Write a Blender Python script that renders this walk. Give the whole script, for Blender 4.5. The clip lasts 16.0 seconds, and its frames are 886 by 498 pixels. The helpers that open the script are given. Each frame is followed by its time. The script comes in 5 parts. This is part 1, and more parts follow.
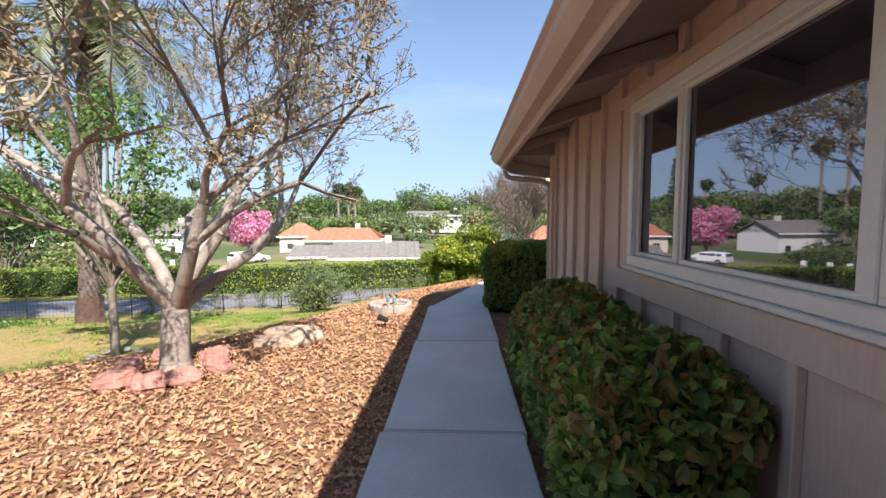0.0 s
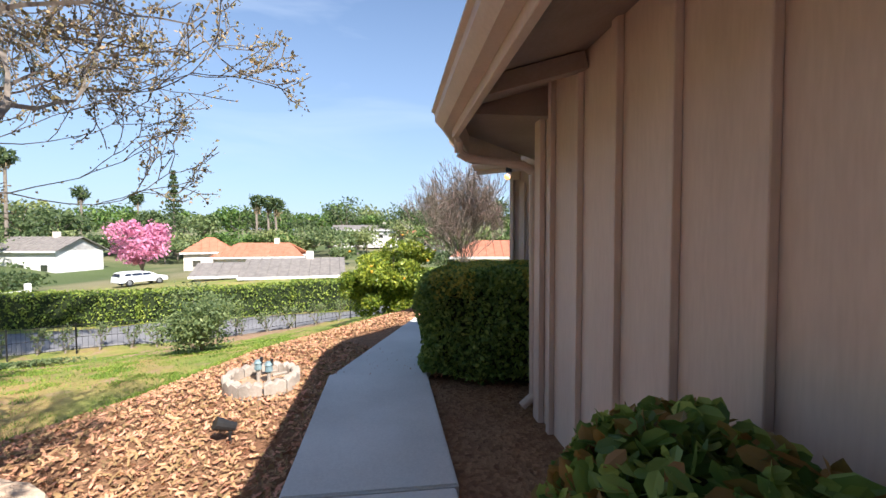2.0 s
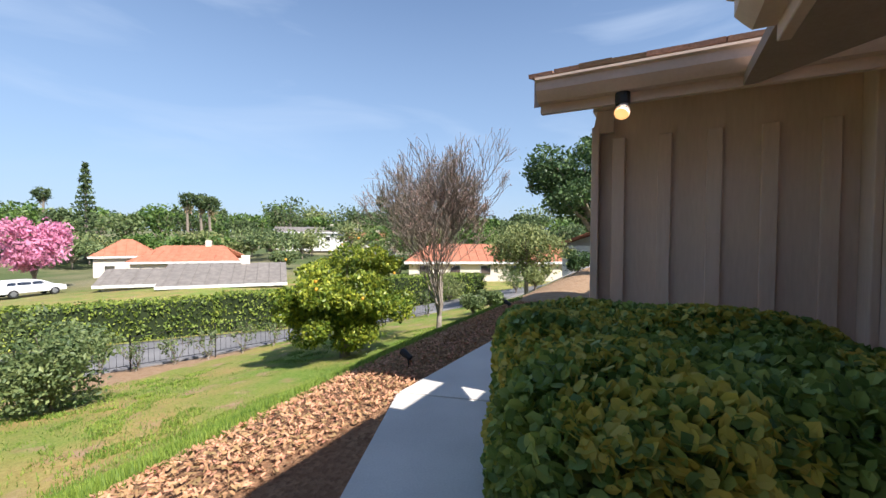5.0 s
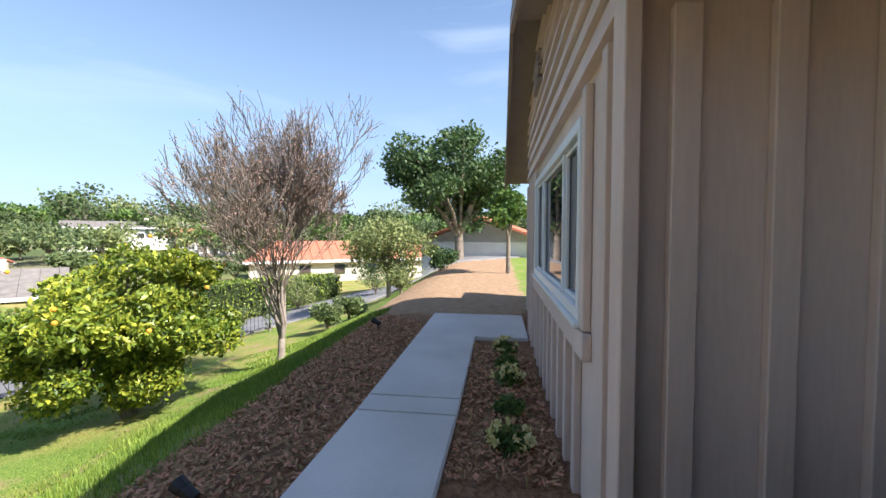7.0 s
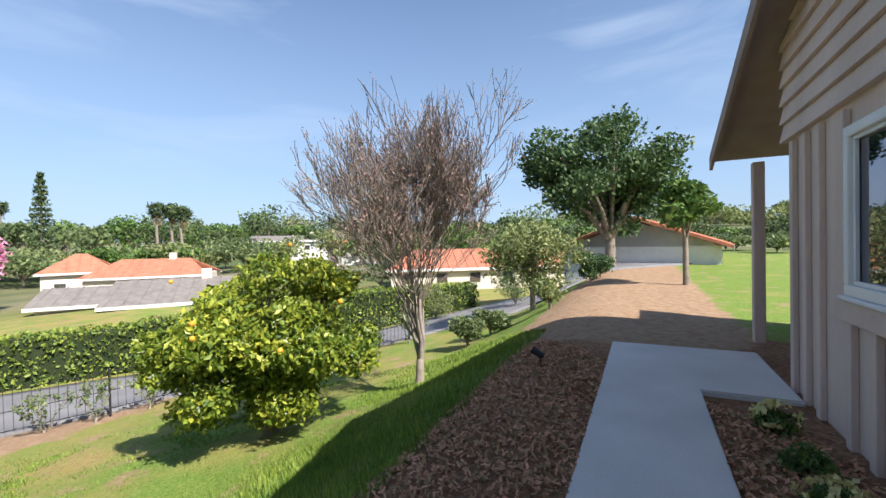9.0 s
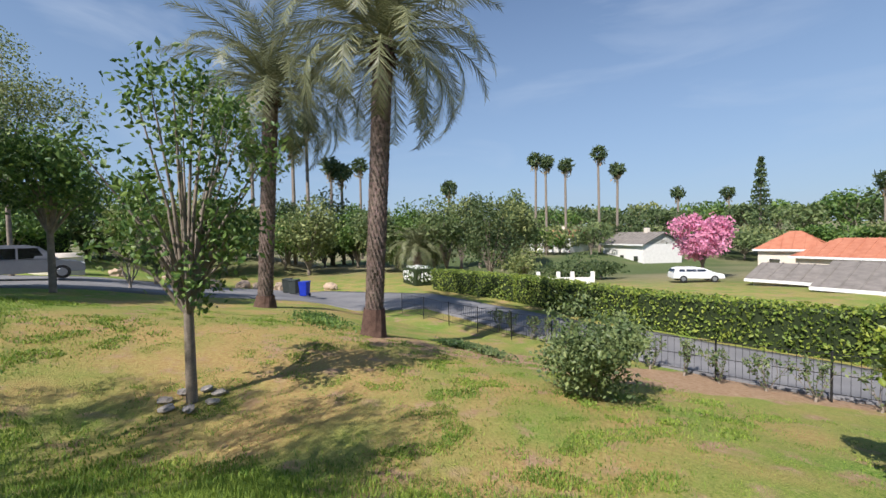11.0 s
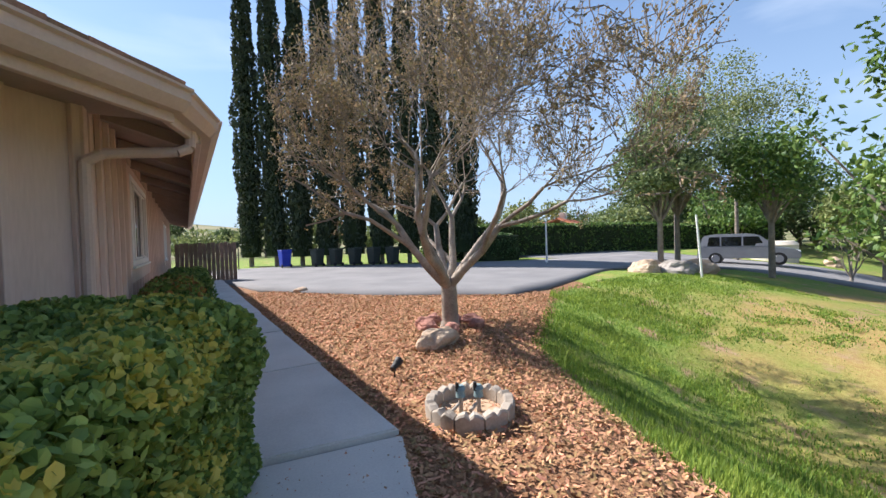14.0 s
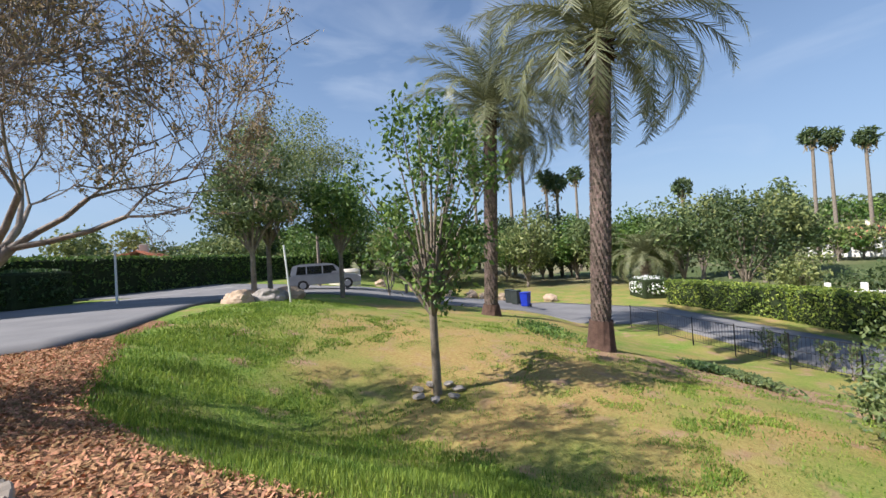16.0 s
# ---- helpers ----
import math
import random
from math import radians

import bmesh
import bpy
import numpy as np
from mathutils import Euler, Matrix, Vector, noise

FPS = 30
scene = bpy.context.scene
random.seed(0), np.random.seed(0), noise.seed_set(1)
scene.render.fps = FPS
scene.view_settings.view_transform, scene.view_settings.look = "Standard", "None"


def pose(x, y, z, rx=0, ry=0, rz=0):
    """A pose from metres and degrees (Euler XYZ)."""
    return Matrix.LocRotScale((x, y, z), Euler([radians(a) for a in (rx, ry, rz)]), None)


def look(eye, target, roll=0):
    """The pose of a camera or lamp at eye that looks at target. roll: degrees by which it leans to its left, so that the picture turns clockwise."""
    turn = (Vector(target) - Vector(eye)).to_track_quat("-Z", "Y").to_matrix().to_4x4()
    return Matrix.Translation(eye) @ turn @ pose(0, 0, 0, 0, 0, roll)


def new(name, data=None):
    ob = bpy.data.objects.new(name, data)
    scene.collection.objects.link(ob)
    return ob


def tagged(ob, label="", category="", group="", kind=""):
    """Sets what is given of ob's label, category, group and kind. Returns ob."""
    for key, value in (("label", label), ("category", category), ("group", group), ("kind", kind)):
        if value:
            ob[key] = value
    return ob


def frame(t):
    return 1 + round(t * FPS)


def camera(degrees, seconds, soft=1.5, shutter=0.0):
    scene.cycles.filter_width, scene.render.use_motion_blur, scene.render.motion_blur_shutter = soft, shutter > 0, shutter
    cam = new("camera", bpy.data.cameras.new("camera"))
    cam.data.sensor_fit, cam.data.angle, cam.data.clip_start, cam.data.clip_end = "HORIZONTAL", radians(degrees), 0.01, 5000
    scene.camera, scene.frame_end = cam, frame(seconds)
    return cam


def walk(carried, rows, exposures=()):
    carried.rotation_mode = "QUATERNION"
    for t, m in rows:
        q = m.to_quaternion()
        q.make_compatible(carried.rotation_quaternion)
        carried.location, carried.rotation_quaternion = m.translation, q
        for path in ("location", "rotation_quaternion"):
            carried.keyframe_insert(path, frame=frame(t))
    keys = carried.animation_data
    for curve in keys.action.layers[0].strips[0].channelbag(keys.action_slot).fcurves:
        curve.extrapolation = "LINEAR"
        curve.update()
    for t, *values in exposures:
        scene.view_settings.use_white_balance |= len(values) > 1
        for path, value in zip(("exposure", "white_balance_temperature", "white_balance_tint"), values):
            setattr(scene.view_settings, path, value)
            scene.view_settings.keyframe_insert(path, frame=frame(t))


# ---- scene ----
cam = camera(94.6, 16.0)
PATH = [
    (0, (0.406, 0.694, 1.458), (0.312, 2.686, 1.314), -0.2),
    (0.5, (0.4, 1.338, 1.463), (0.365, 3.335, 1.349), 0.5),
    (1, (0.424, 2.003, 1.446), (0.56, 3.996, 1.372), -1.3),
    (1.5, (0.477, 2.642, 1.445), (0.667, 4.631, 1.374), -0.1),
    (2, (0.478, 3.23, 1.427), (0.725, 5.213, 1.354), -0.1),
    (2.5, (0.485, 3.85, 1.424), (0.776, 5.828, 1.372), 0.6),
    (3, (0.449, 4.423, 1.4), (0.785, 6.394, 1.348), 1.3),
    (3.2, (0.437, 4.657, 1.367), (0.777, 6.628, 1.313), 1.4),
    (5.3, (0.34, 6.801, 1.437), (0.913, 8.717, 1.378), -0.2),
    (5.5, (0.402, 6.997, 1.44), (1.056, 8.886, 1.38), -0.1),
    (6, (0.564, 7.504, 1.441), (1.411, 9.315, 1.374), 0.0),
    (6.5, (0.901, 8.119, 1.406), (1.898, 9.851, 1.334), 0.2),
    (7, (1.002, 8.582, 1.444), (2.135, 10.228, 1.369), 0.1),
    (7.5, (1.16, 9.082, 1.403), (2.339, 10.697, 1.344), -0.4),
    (8, (1.363, 9.545, 1.404), (2.53, 11.169, 1.359), -1.1),
    (8.2, (1.419, 9.701, 1.409), (2.553, 11.349, 1.373), -1.5),
    (10.3, (1.298, 10.363, 1.239), (0.067, 11.937, 1.173), -1.0),
    (10.5, (1.281, 10.323, 1.225), (-0.165, 11.703, 1.158), -1.4),
    (11, (1.062, 10.186, 1.28), (-0.763, 11.002, 1.212), -1.1),
    (11.5, (0.889, 10.075, 1.259), (-1.1, 10.268, 1.196), -1.4),
    (12, (0.836, 10.017, 1.274), (-1.116, 9.589, 1.213), -1.7),
    (12.5, (0.941, 10.023, 1.29), (-0.808, 9.055, 1.232), -1.6),
    (13, (1.003, 10.02, 1.326), (-0.456, 8.654, 1.268), -1.3),
    (13.5, (1.034, 9.963, 1.326), (-0.159, 8.358, 1.272), -1.7),
    (14, (1.052, 9.927, 1.326), (-0.011, 8.234, 1.285), -1.8),
    (14.5, (1.043, 9.939, 1.328), (-0.131, 8.32, 1.309), -1.4),
    (15, (1.035, 9.99, 1.325), (-0.43, 8.629, 1.344), -1.4),
    (15.5, (1.045, 10.062, 1.336), (-0.751, 9.183, 1.372), -1.8),
    (16, (0.886, 10.071, 1.164), (-1.104, 9.88, 1.199), -3.5),
]
walk(cam, [(t, look(eye, target, roll)) for t, eye, target, roll in PATH],
     [(t, stops, 6450, 13) for t, stops in ((0, 1.08), (1.5, 1.12), (3, 0.98), (5.5, 0.84), (7, 1.25), (8.2, 1.2), (10.3, 0.46), (11, 0.46), (12.5, 0.64), (14, 1.06), (15, 0.92), (16, 0.64))])

# ---- world and sun ----
SUN_WAY = Vector((0.50, -0.90, 1.02)).normalized()
world = bpy.data.worlds.new("sky")
scene.world = world
world.use_nodes = True
wn, wl = world.node_tree.nodes, world.node_tree.links
sky = wn.new("ShaderNodeTexSky")
sky.sky_type, sky.sun_disc = "NISHITA", False
sky.sun_elevation = math.asin(SUN_WAY.z)
sky.sun_rotation = math.atan2(SUN_WAY.x, SUN_WAY.y)
sky.air_density, sky.dust_density, sky.ozone_density = 1.0, 0.15, 3.2
back = wn["Background"]
coord = wn.new("ShaderNodeTexCoord")
stretch = wn.new("ShaderNodeMapping")
stretch.inputs["Scale"].default_value = (1.2, 2.2, 7.0)
stretch.inputs["Rotation"].default_value = (0.12, 0.2, 0.6)
wisps = wn.new("ShaderNodeTexNoise")
wisps.inputs["Scale"].default_value, wisps.inputs["Detail"].default_value, wisps.inputs["Distortion"].default_value = 1.3, 7, 0.6
veil = wn.new("ShaderNodeMapRange")
veil.inputs[1].default_value, veil.inputs[2].default_value, veil.inputs[4].default_value = 0.50, 0.80, 0.42
blend = wn.new("ShaderNodeMix")
blend.data_type = "RGBA"
blend.inputs[7].default_value = (6.2, 6.9, 7.8, 1)
wl.new(coord.outputs["Generated"], stretch.inputs["Vector"])
wl.new(stretch.outputs[0], wisps.inputs["Vector"])
wl.new(wisps.outputs[0], veil.inputs[0])
wl.new(veil.outputs[0], blend.inputs[0])
wl.new(sky.outputs[0], blend.inputs[6])
axes = wn.new("ShaderNodeSeparateXYZ")
low = wn.new("ShaderNodeMapRange")
low.inputs[1].default_value, low.inputs[2].default_value, low.inputs[3].default_value, low.inputs[4].default_value = 0.0, 0.62, 0.85, 0.0
haze = wn.new("ShaderNodeMix")
haze.data_type = "RGBA"
haze.inputs[7].default_value = (2.3, 3.3, 4.7, 1)
wl.new(coord.outputs["Generated"], axes.inputs[0])
wl.new(axes.outputs[2], low.inputs[0])
wl.new(low.outputs[0], haze.inputs[0])
wl.new(blend.outputs[2], haze.inputs[6])
wl.new(haze.outputs[2], back.inputs["Color"])
back.inputs["Strength"].default_value = 0.098
sun = new("sun", bpy.data.lights.new("sun", "SUN"))
sun.data.energy, sun.data.angle, sun.data.color = 5.0, radians(0.55), (1.0, 0.95, 0.89)
sun.matrix_world = look((0, 0, 60), Vector((0, 0, 60)) - SUN_WAY)


# ---- materials ----
def material(name, dark, light, scale=6.0, rough=0.8, fine=40.0, bump=0.3, depth=0.01, metal=0.0, spec=0.35, spread=0.0, stretchz=1.0, translucent=0.0, island=0.0):
    m = bpy.data.materials.new(name)
    m.use_nodes = True
    n, l = m.node_tree.nodes, m.node_tree.links
    p = n["Principled BSDF"]
    tc = n.new("ShaderNodeTexCoord")
    mp = n.new("ShaderNodeMapping")
    mp.inputs["Scale"].default_value = (1, 1, stretchz)
    l.new(tc.outputs["Object"], mp.inputs["Vector"])
    big, small = n.new("ShaderNodeTexNoise"), n.new("ShaderNodeTexNoise")
    for tex, sc in ((big, scale), (small, fine)):
        tex.inputs["Scale"].default_value, tex.inputs["Detail"].default_value = sc, 5
        l.new(mp.outputs[0], tex.inputs["Vector"])
    add = n.new("ShaderNodeMath")
    add.operation = "MULTIPLY_ADD"
    l.new(small.outputs[0], add.inputs[0])
    add.inputs[1].default_value = 0.6
    l.new(big.outputs[0], add.inputs[2])
    level = n.new("ShaderNodeMapRange")
    level.inputs[1].default_value, level.inputs[2].default_value = 0.55, 1.05
    l.new(add.outputs[0], level.inputs[0])
    mix = n.new("ShaderNodeMix")
    mix.data_type = "RGBA"
    mix.inputs[6].default_value, mix.inputs[7].default_value = (*dark, 1), (*light, 1)
    l.new(level.outputs[0], mix.inputs[0])
    colour = mix.outputs[2]
    if spread or island:
        hue = n.new("ShaderNodeHueSaturation")
        src = n.new("ShaderNodeNewGeometry").outputs["Random Per Island"] if island else n.new("ShaderNodeObjectInfo").outputs["Random"]
        k = island or spread
        vr = n.new("ShaderNodeMapRange")
        vr.inputs[3].default_value, vr.inputs[4].default_value = 1 - k, 1 + k
        l.new(src, vr.inputs[0])
        l.new(vr.outputs[0], hue.inputs["Value"])
        hr = n.new("ShaderNodeMapRange")
        hr.inputs[3].default_value, hr.inputs[4].default_value = 0.5 + 0.06 * k, 0.5 - 0.06 * k
        l.new(src, hr.inputs[0])
        l.new(hr.outputs[0], hue.inputs["Hue"])
        l.new(colour, hue.inputs["Color"])
        colour = hue.outputs[0]
    l.new(colour, p.inputs["Base Color"])
    p.inputs["Roughness"].default_value, p.inputs["Metallic"].default_value = rough, metal
    p.inputs["Specular IOR Level"].default_value = spec
    if bump:
        b = n.new("ShaderNodeBump")
        b.inputs["Strength"].default_value, b.inputs["Distance"].default_value = bump, depth
        l.new(add.outputs[0], b.inputs["Height"])
        l.new(b.outputs[0], p.inputs["Normal"])
    if translucent:
        tr = n.new("ShaderNodeBsdfTranslucent")
        l.new(colour, tr.inputs["Color"])
        ms = n.new("ShaderNodeMixShader")
        ms.inputs[0].default_value = translucent
        l.new(p.outputs[0], ms.inputs[1])
        l.new(tr.outputs[0], ms.inputs[2])
        l.new(ms.outputs[0], n["Material Output"].inputs["Surface"])
    return m


def leafy(name, dark, light, rough=0.5, tr=0.3, vary=0.45):
    return material(name, dark, light, 0.9, rough, 8.0, 0, translucent=tr, island=vary, spec=0.4)


SIDING = material("painted_siding", (0.60, 0.465, 0.39), (0.73, 0.585, 0.50), 2.2, 0.75, 60, 0.25, 0.004, stretchz=0.12)
FASCIA = material("fascia_paint", (0.54, 0.42, 0.35), (0.64, 0.51, 0.43), 3, 0.6, 50, 0.15, 0.003)
# The siding's hue at about half its brightness: eave parts, rake, louvers, door.
SOFFIT = material("dark_tan", (0.30, 0.235, 0.20), (0.38, 0.30, 0.26), 3, 0.8, 50, 0.2, 0.004)
WHITE = material("white_vinyl", (0.74, 0.74, 0.72), (0.83, 0.83, 0.81), 3, 0.4, 40, 0.05, 0.002)
SHAKE = material("wood_shake", (0.16, 0.10, 0.07), (0.34, 0.22, 0.15), 5, 0.9, 60, 0.5, 0.01, spread=0.3)
CONCRETE = material("concrete", (0.56, 0.53, 0.485), (0.72, 0.685, 0.63), 1.3, 0.9, 70, 0.25, 0.004, spread=0.05)
ASPHALT = material("asphalt", (0.15, 0.15, 0.155), (0.235, 0.23, 0.23), 0.6, 0.9, 90, 0.3, 0.006)
BARK = material("grey_bark", (0.20, 0.165, 0.13), (0.42, 0.36, 0.30), 5, 0.9, 45, 0.6, 0.02)
TWIG = material("twig_bark", (0.15, 0.125, 0.10), (0.31, 0.26, 0.205), 5, 0.9, 45, 0.3, 0.01)
PALMBARK = material("palm_bark", (0.065, 0.048, 0.038), (0.22, 0.17, 0.14), 4, 0.95, 30, 0.7, 0.03, island=0.55)
PALMROOT = material("palm_root", (0.06, 0.035, 0.026), (0.14, 0.085, 0.065), 5, 0.95, 40, 0.8, 0.03)
FROND = leafy("palm_frond", (0.13, 0.15, 0.07), (0.27, 0.28, 0.15), 0.45, 0.25, 0.3)
HEDGE = leafy("hedge_leaf", (0.06, 0.125, 0.025), (0.16, 0.26, 0.06))
SUNHEDGE = leafy("clipped_hedge_leaf", (0.13, 0.20, 0.03), (0.30, 0.38, 0.07))
SHRUB = leafy("glossy_shrub_leaf", (0.12, 0.21, 0.045), (0.30, 0.41, 0.10))
DARKHEDGE = leafy("dark_box_leaf", (0.04, 0.085, 0.028), (0.10, 0.17, 0.055))
GOLD = leafy("golden_leaf", (0.40, 0.36, 0.05), (0.60, 0.55, 0.12), 0.5, 0.25, 0.2)
BRONZE = leafy("bronze_leaf", (0.22, 0.13, 0.04), (0.38, 0.24, 0.07), 0.5, 0.25, 0.3)
CITRUS = leafy("citrus_leaf", (0.09, 0.16, 0.02), (0.34, 0.40, 0.05), 0.4, 0.3, 0.6)
OLIVE = leafy("olive_leaf", (0.09, 0.14, 0.05), (0.22, 0.28, 0.11))
FOREST = leafy("forest_leaf", (0.05, 0.085, 0.03), (0.12, 0.17, 0.065), 0.6)
LIGHTFOREST = leafy("willow_leaf", (0.15, 0.19, 0.06), (0.27, 0.31, 0.12), 0.6)
CYPRESS = leafy("cypress_leaf", (0.025, 0.04, 0.02), (0.065, 0.09, 0.045), 0.7, 0.1)
BUDS = leafy("seed_pods", (0.21, 0.165, 0.085), (0.40, 0.32, 0.16), 0.7, 0.2)
PETAL = leafy("pale_yellow_petal", (0.66, 0.58, 0.22), (0.80, 0.74, 0.40), 0.6, 0.2, 0.15)
BLUSH = leafy("pinkish_seed_pods", (0.27, 0.17, 0.13), (0.44, 0.29, 0.22), 0.7, 0.2)
PINK = leafy("pink_blossom", (0.62, 0.22, 0.36), (0.80, 0.38, 0.52), 0.6, 0.3, 0.2)
# Near-black colour that stands in for the shade deep inside foliage.
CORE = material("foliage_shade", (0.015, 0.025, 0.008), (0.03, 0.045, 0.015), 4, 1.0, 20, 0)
ORANGE = material("orange_fruit", (0.75, 0.30, 0.03), (0.85, 0.42, 0.05), 5, 0.5, 60, 0.1)
GRASS = leafy("grass_blade", (0.11, 0.21, 0.025), (0.28, 0.37, 0.06), 0.6, 0.35, 0.35)
CHIP = material("wood_chip", (0.33, 0.17, 0.08), (0.57, 0.34, 0.185), 9, 0.9, 70, 0.3, 0.004, island=0.45)
ROCK = material("sandstone", (0.36, 0.25, 0.17), (0.58, 0.45, 0.33), 4, 0.9, 40, 0.6, 0.02)
REDROCK = material("red_stone", (0.30, 0.13, 0.10), (0.48, 0.25, 0.19), 4, 0.9, 40, 0.6, 0.02)
GREYROCK = material("grey_stone", (0.22, 0.20, 0.18), (0.42, 0.38, 0.34), 3, 0.9, 40, 0.6, 0.02)
BLOCK = material("planter_block", (0.28, 0.24, 0.195), (0.43, 0.375, 0.315), 5, 0.95, 60, 0.5, 0.006)
BLACK = material("black_metal", (0.015, 0.015, 0.016), (0.03, 0.03, 0.03), 8, 0.5, 60, 0.1)
GREENBRASS = material("painted_valve", (0.12, 0.20, 0.22), (0.24, 0.32, 0.33), 20, 0.45, 80, 0.2)
STUCCO = material("cream_stucco", (0.62, 0.55, 0.45), (0.72, 0.65, 0.55), 2, 0.9, 60, 0.2)
WHITEWALL = material("white_stucco", (0.70, 0.68, 0.64), (0.80, 0.78, 0.74), 2, 0.9, 60, 0.2)
GREYROOF = material("grey_shingle", (0.15, 0.135, 0.12), (0.25, 0.225, 0.20), 2, 0.9, 30, 0.3, 0.02)
TILEROOF = material("clay_tile", (0.36, 0.125, 0.07), (0.48, 0.20, 0.12), 1.5, 0.85, 20, 0.3, 0.03)
BLUE = material("blue_plastic", (0.01, 0.03, 0.35), (0.02, 0.05, 0.45), 3, 0.45, 40, 0.05)
BINGREEN = material("dark_plastic", (0.03, 0.04, 0.035), (0.055, 0.065, 0.06), 3, 0.5, 40, 0.05)
CARGREY = material("silver_paint", (0.26, 0.27, 0.30), (0.33, 0.34, 0.37), 1, 0.35, 5, 0, metal=0.6)
CARWHITE = material("white_paint", (0.78, 0.78, 0.78), (0.82, 0.82, 0.82), 1, 0.3, 5, 0)
TYRE = material("tyre_rubber", (0.015, 0.015, 0.015), (0.03, 0.03, 0.03), 10, 0.9, 40, 0.2)
WOODFENCE = material("weathered_fence", (0.13, 0.085, 0.06), (0.24, 0.165, 0.12), 4, 0.9, 50, 0.4, 0.01, spread=0.2)
DIRT = material("dry_soil", (0.36, 0.24, 0.15), (0.52, 0.38, 0.26), 1.2, 0.95, 30, 0.4, 0.02)
WARMLAMP = bpy.data.materials.new("warm_lamp_glow")
WARMLAMP.use_nodes = True
WARMLAMP.node_tree.nodes["Principled BSDF"].inputs["Emission Color"].default_value = (1.0, 0.50, 0.15, 1)
WARMLAMP.node_tree.nodes["Principled BSDF"].inputs["Emission Strength"].default_value = 0.75
GLASS = bpy.data.materials.new("window_glass")
GLASS.use_nodes = True
gp = GLASS.node_tree.nodes["Principled BSDF"]
gp.inputs["Base Color"].default_value = (0.02, 0.022, 0.025, 1)
gp.inputs["Roughness"].default_value, gp.inputs["IOR"].default_value, gp.inputs["Specular IOR Level"].default_value = 0.02, 2.3, 0.9
gp.inputs["Specular Tint"].default_value = (0.93, 0.9, 1.0, 1)
SCREEN = material("insect_screen", (0.03, 0.03, 0.035), (0.045, 0.045, 0.05), 3, 0.5, 60, 0)


# ---- building helpers ----
def part(name, bm, mat, parent=None, label=""):
    me = bpy.data.meshes.new(name)
    bm.to_mesh(me)
    bm.free()
    me.materials.append(mat)
    ob = new(name, me)
    if parent is not None:
        ob.parent = parent
    return tagged(ob, label)


def sheet(name, verts, faces, mat, parent=None, label="", smooth=False):
    me = bpy.data.meshes.new(name)
    me.from_pydata(verts, [], faces)
    me.materials.append(mat)
    if smooth:
        me.polygons.foreach_set("use_smooth", [True] * len(me.polygons))
    me.update()
    ob = new(name, me)
    if parent is not None:
        ob.parent = parent
    return tagged(ob, label)


def empty(name, m, label, category, group="", kind=""):
    ob = new(name)
    ob.matrix_world = m
    return tagged(ob, label, category, group, kind)


def block(x0, x1, y0, y1, z0, z1, bevel=0.0, bm=None, m=None):
    bm = bm or bmesh.new()
    vs = [bm.verts.new((x, y, z)) for z in (z0, z1) for x, y in ((x0, y0), (x1, y0), (x1, y1), (x0, y1))]
    fs = [bm.faces.new([vs[i] for i in q]) for q in ((3, 2, 1, 0), (4, 5, 6, 7), (0, 1, 5, 4), (1, 2, 6, 5), (2, 3, 7, 6), (3, 0, 4, 7))]
    if bevel:
        bmesh.ops.bevel(bm, geom=list({e for f in fs for e in f.edges}), offset=bevel, segments=1, affect="EDGES")
    if m is not None:
        bmesh.ops.transform(bm, matrix=m, verts=bm.verts)
    return bm


def prism(poly, z0, z1, bevel=0.0):
    """An upright prism over a flat outline."""
    bm = bmesh.new()
    low = [bm.verts.new((x, y, z0)) for x, y in poly]
    top = [bm.verts.new((x, y, z1)) for x, y in poly]
    k = len(poly)
    bm.faces.new(low[::-1])
    up = bm.faces.new(top)
    for i in range(k):
        bm.faces.new((low[i], low[(i + 1) % k], top[(i + 1) % k], top[i]))
    bmesh.ops.recalc_face_normals(bm, faces=bm.faces)
    if bevel:
        bmesh.ops.bevel(bm, geom=list(up.edges), offset=bevel, segments=2, affect="EDGES")
    return bm


def tubes(segments, sides=5):
    """Vertices and faces of tapered tubes (p, q, rp, rq)."""
    verts, faces = [], []
    ring = [(math.cos(2 * math.pi * i / sides), math.sin(2 * math.pi * i / sides)) for i in range(sides)]
    for p, q, rp, rq in segments:
        p, q = Vector(p), Vector(q)
        d = (q - p)
        if d.length < 1e-5:
            continue
        d.normalize()
        a = d.orthogonal().normalized()
        b = d.cross(a)
        s = len(verts)
        for c, r in ((p, rp), (q, rq)):
            verts += [tuple(c + (a * x + b * y) * r) for x, y in ring]
        faces += [(s + i, s + (i + 1) % sides, s + sides + (i + 1) % sides, s + sides + i) for i in range(sides)]
    return verts, faces


def cylinder(p, q, r0, r1=None, sides=12):
    bm = bmesh.new()
    d = Vector(q) - Vector(p)
    bmesh.ops.create_cone(bm, cap_ends=True, segments=sides, radius1=r0, radius2=r0 if r1 is None else r1, depth=d.length,
                          matrix=Matrix.Translation((Vector(p) + Vector(q)) / 2) @ d.to_track_quat("Z", "Y").to_matrix().to_4x4())
    return bm


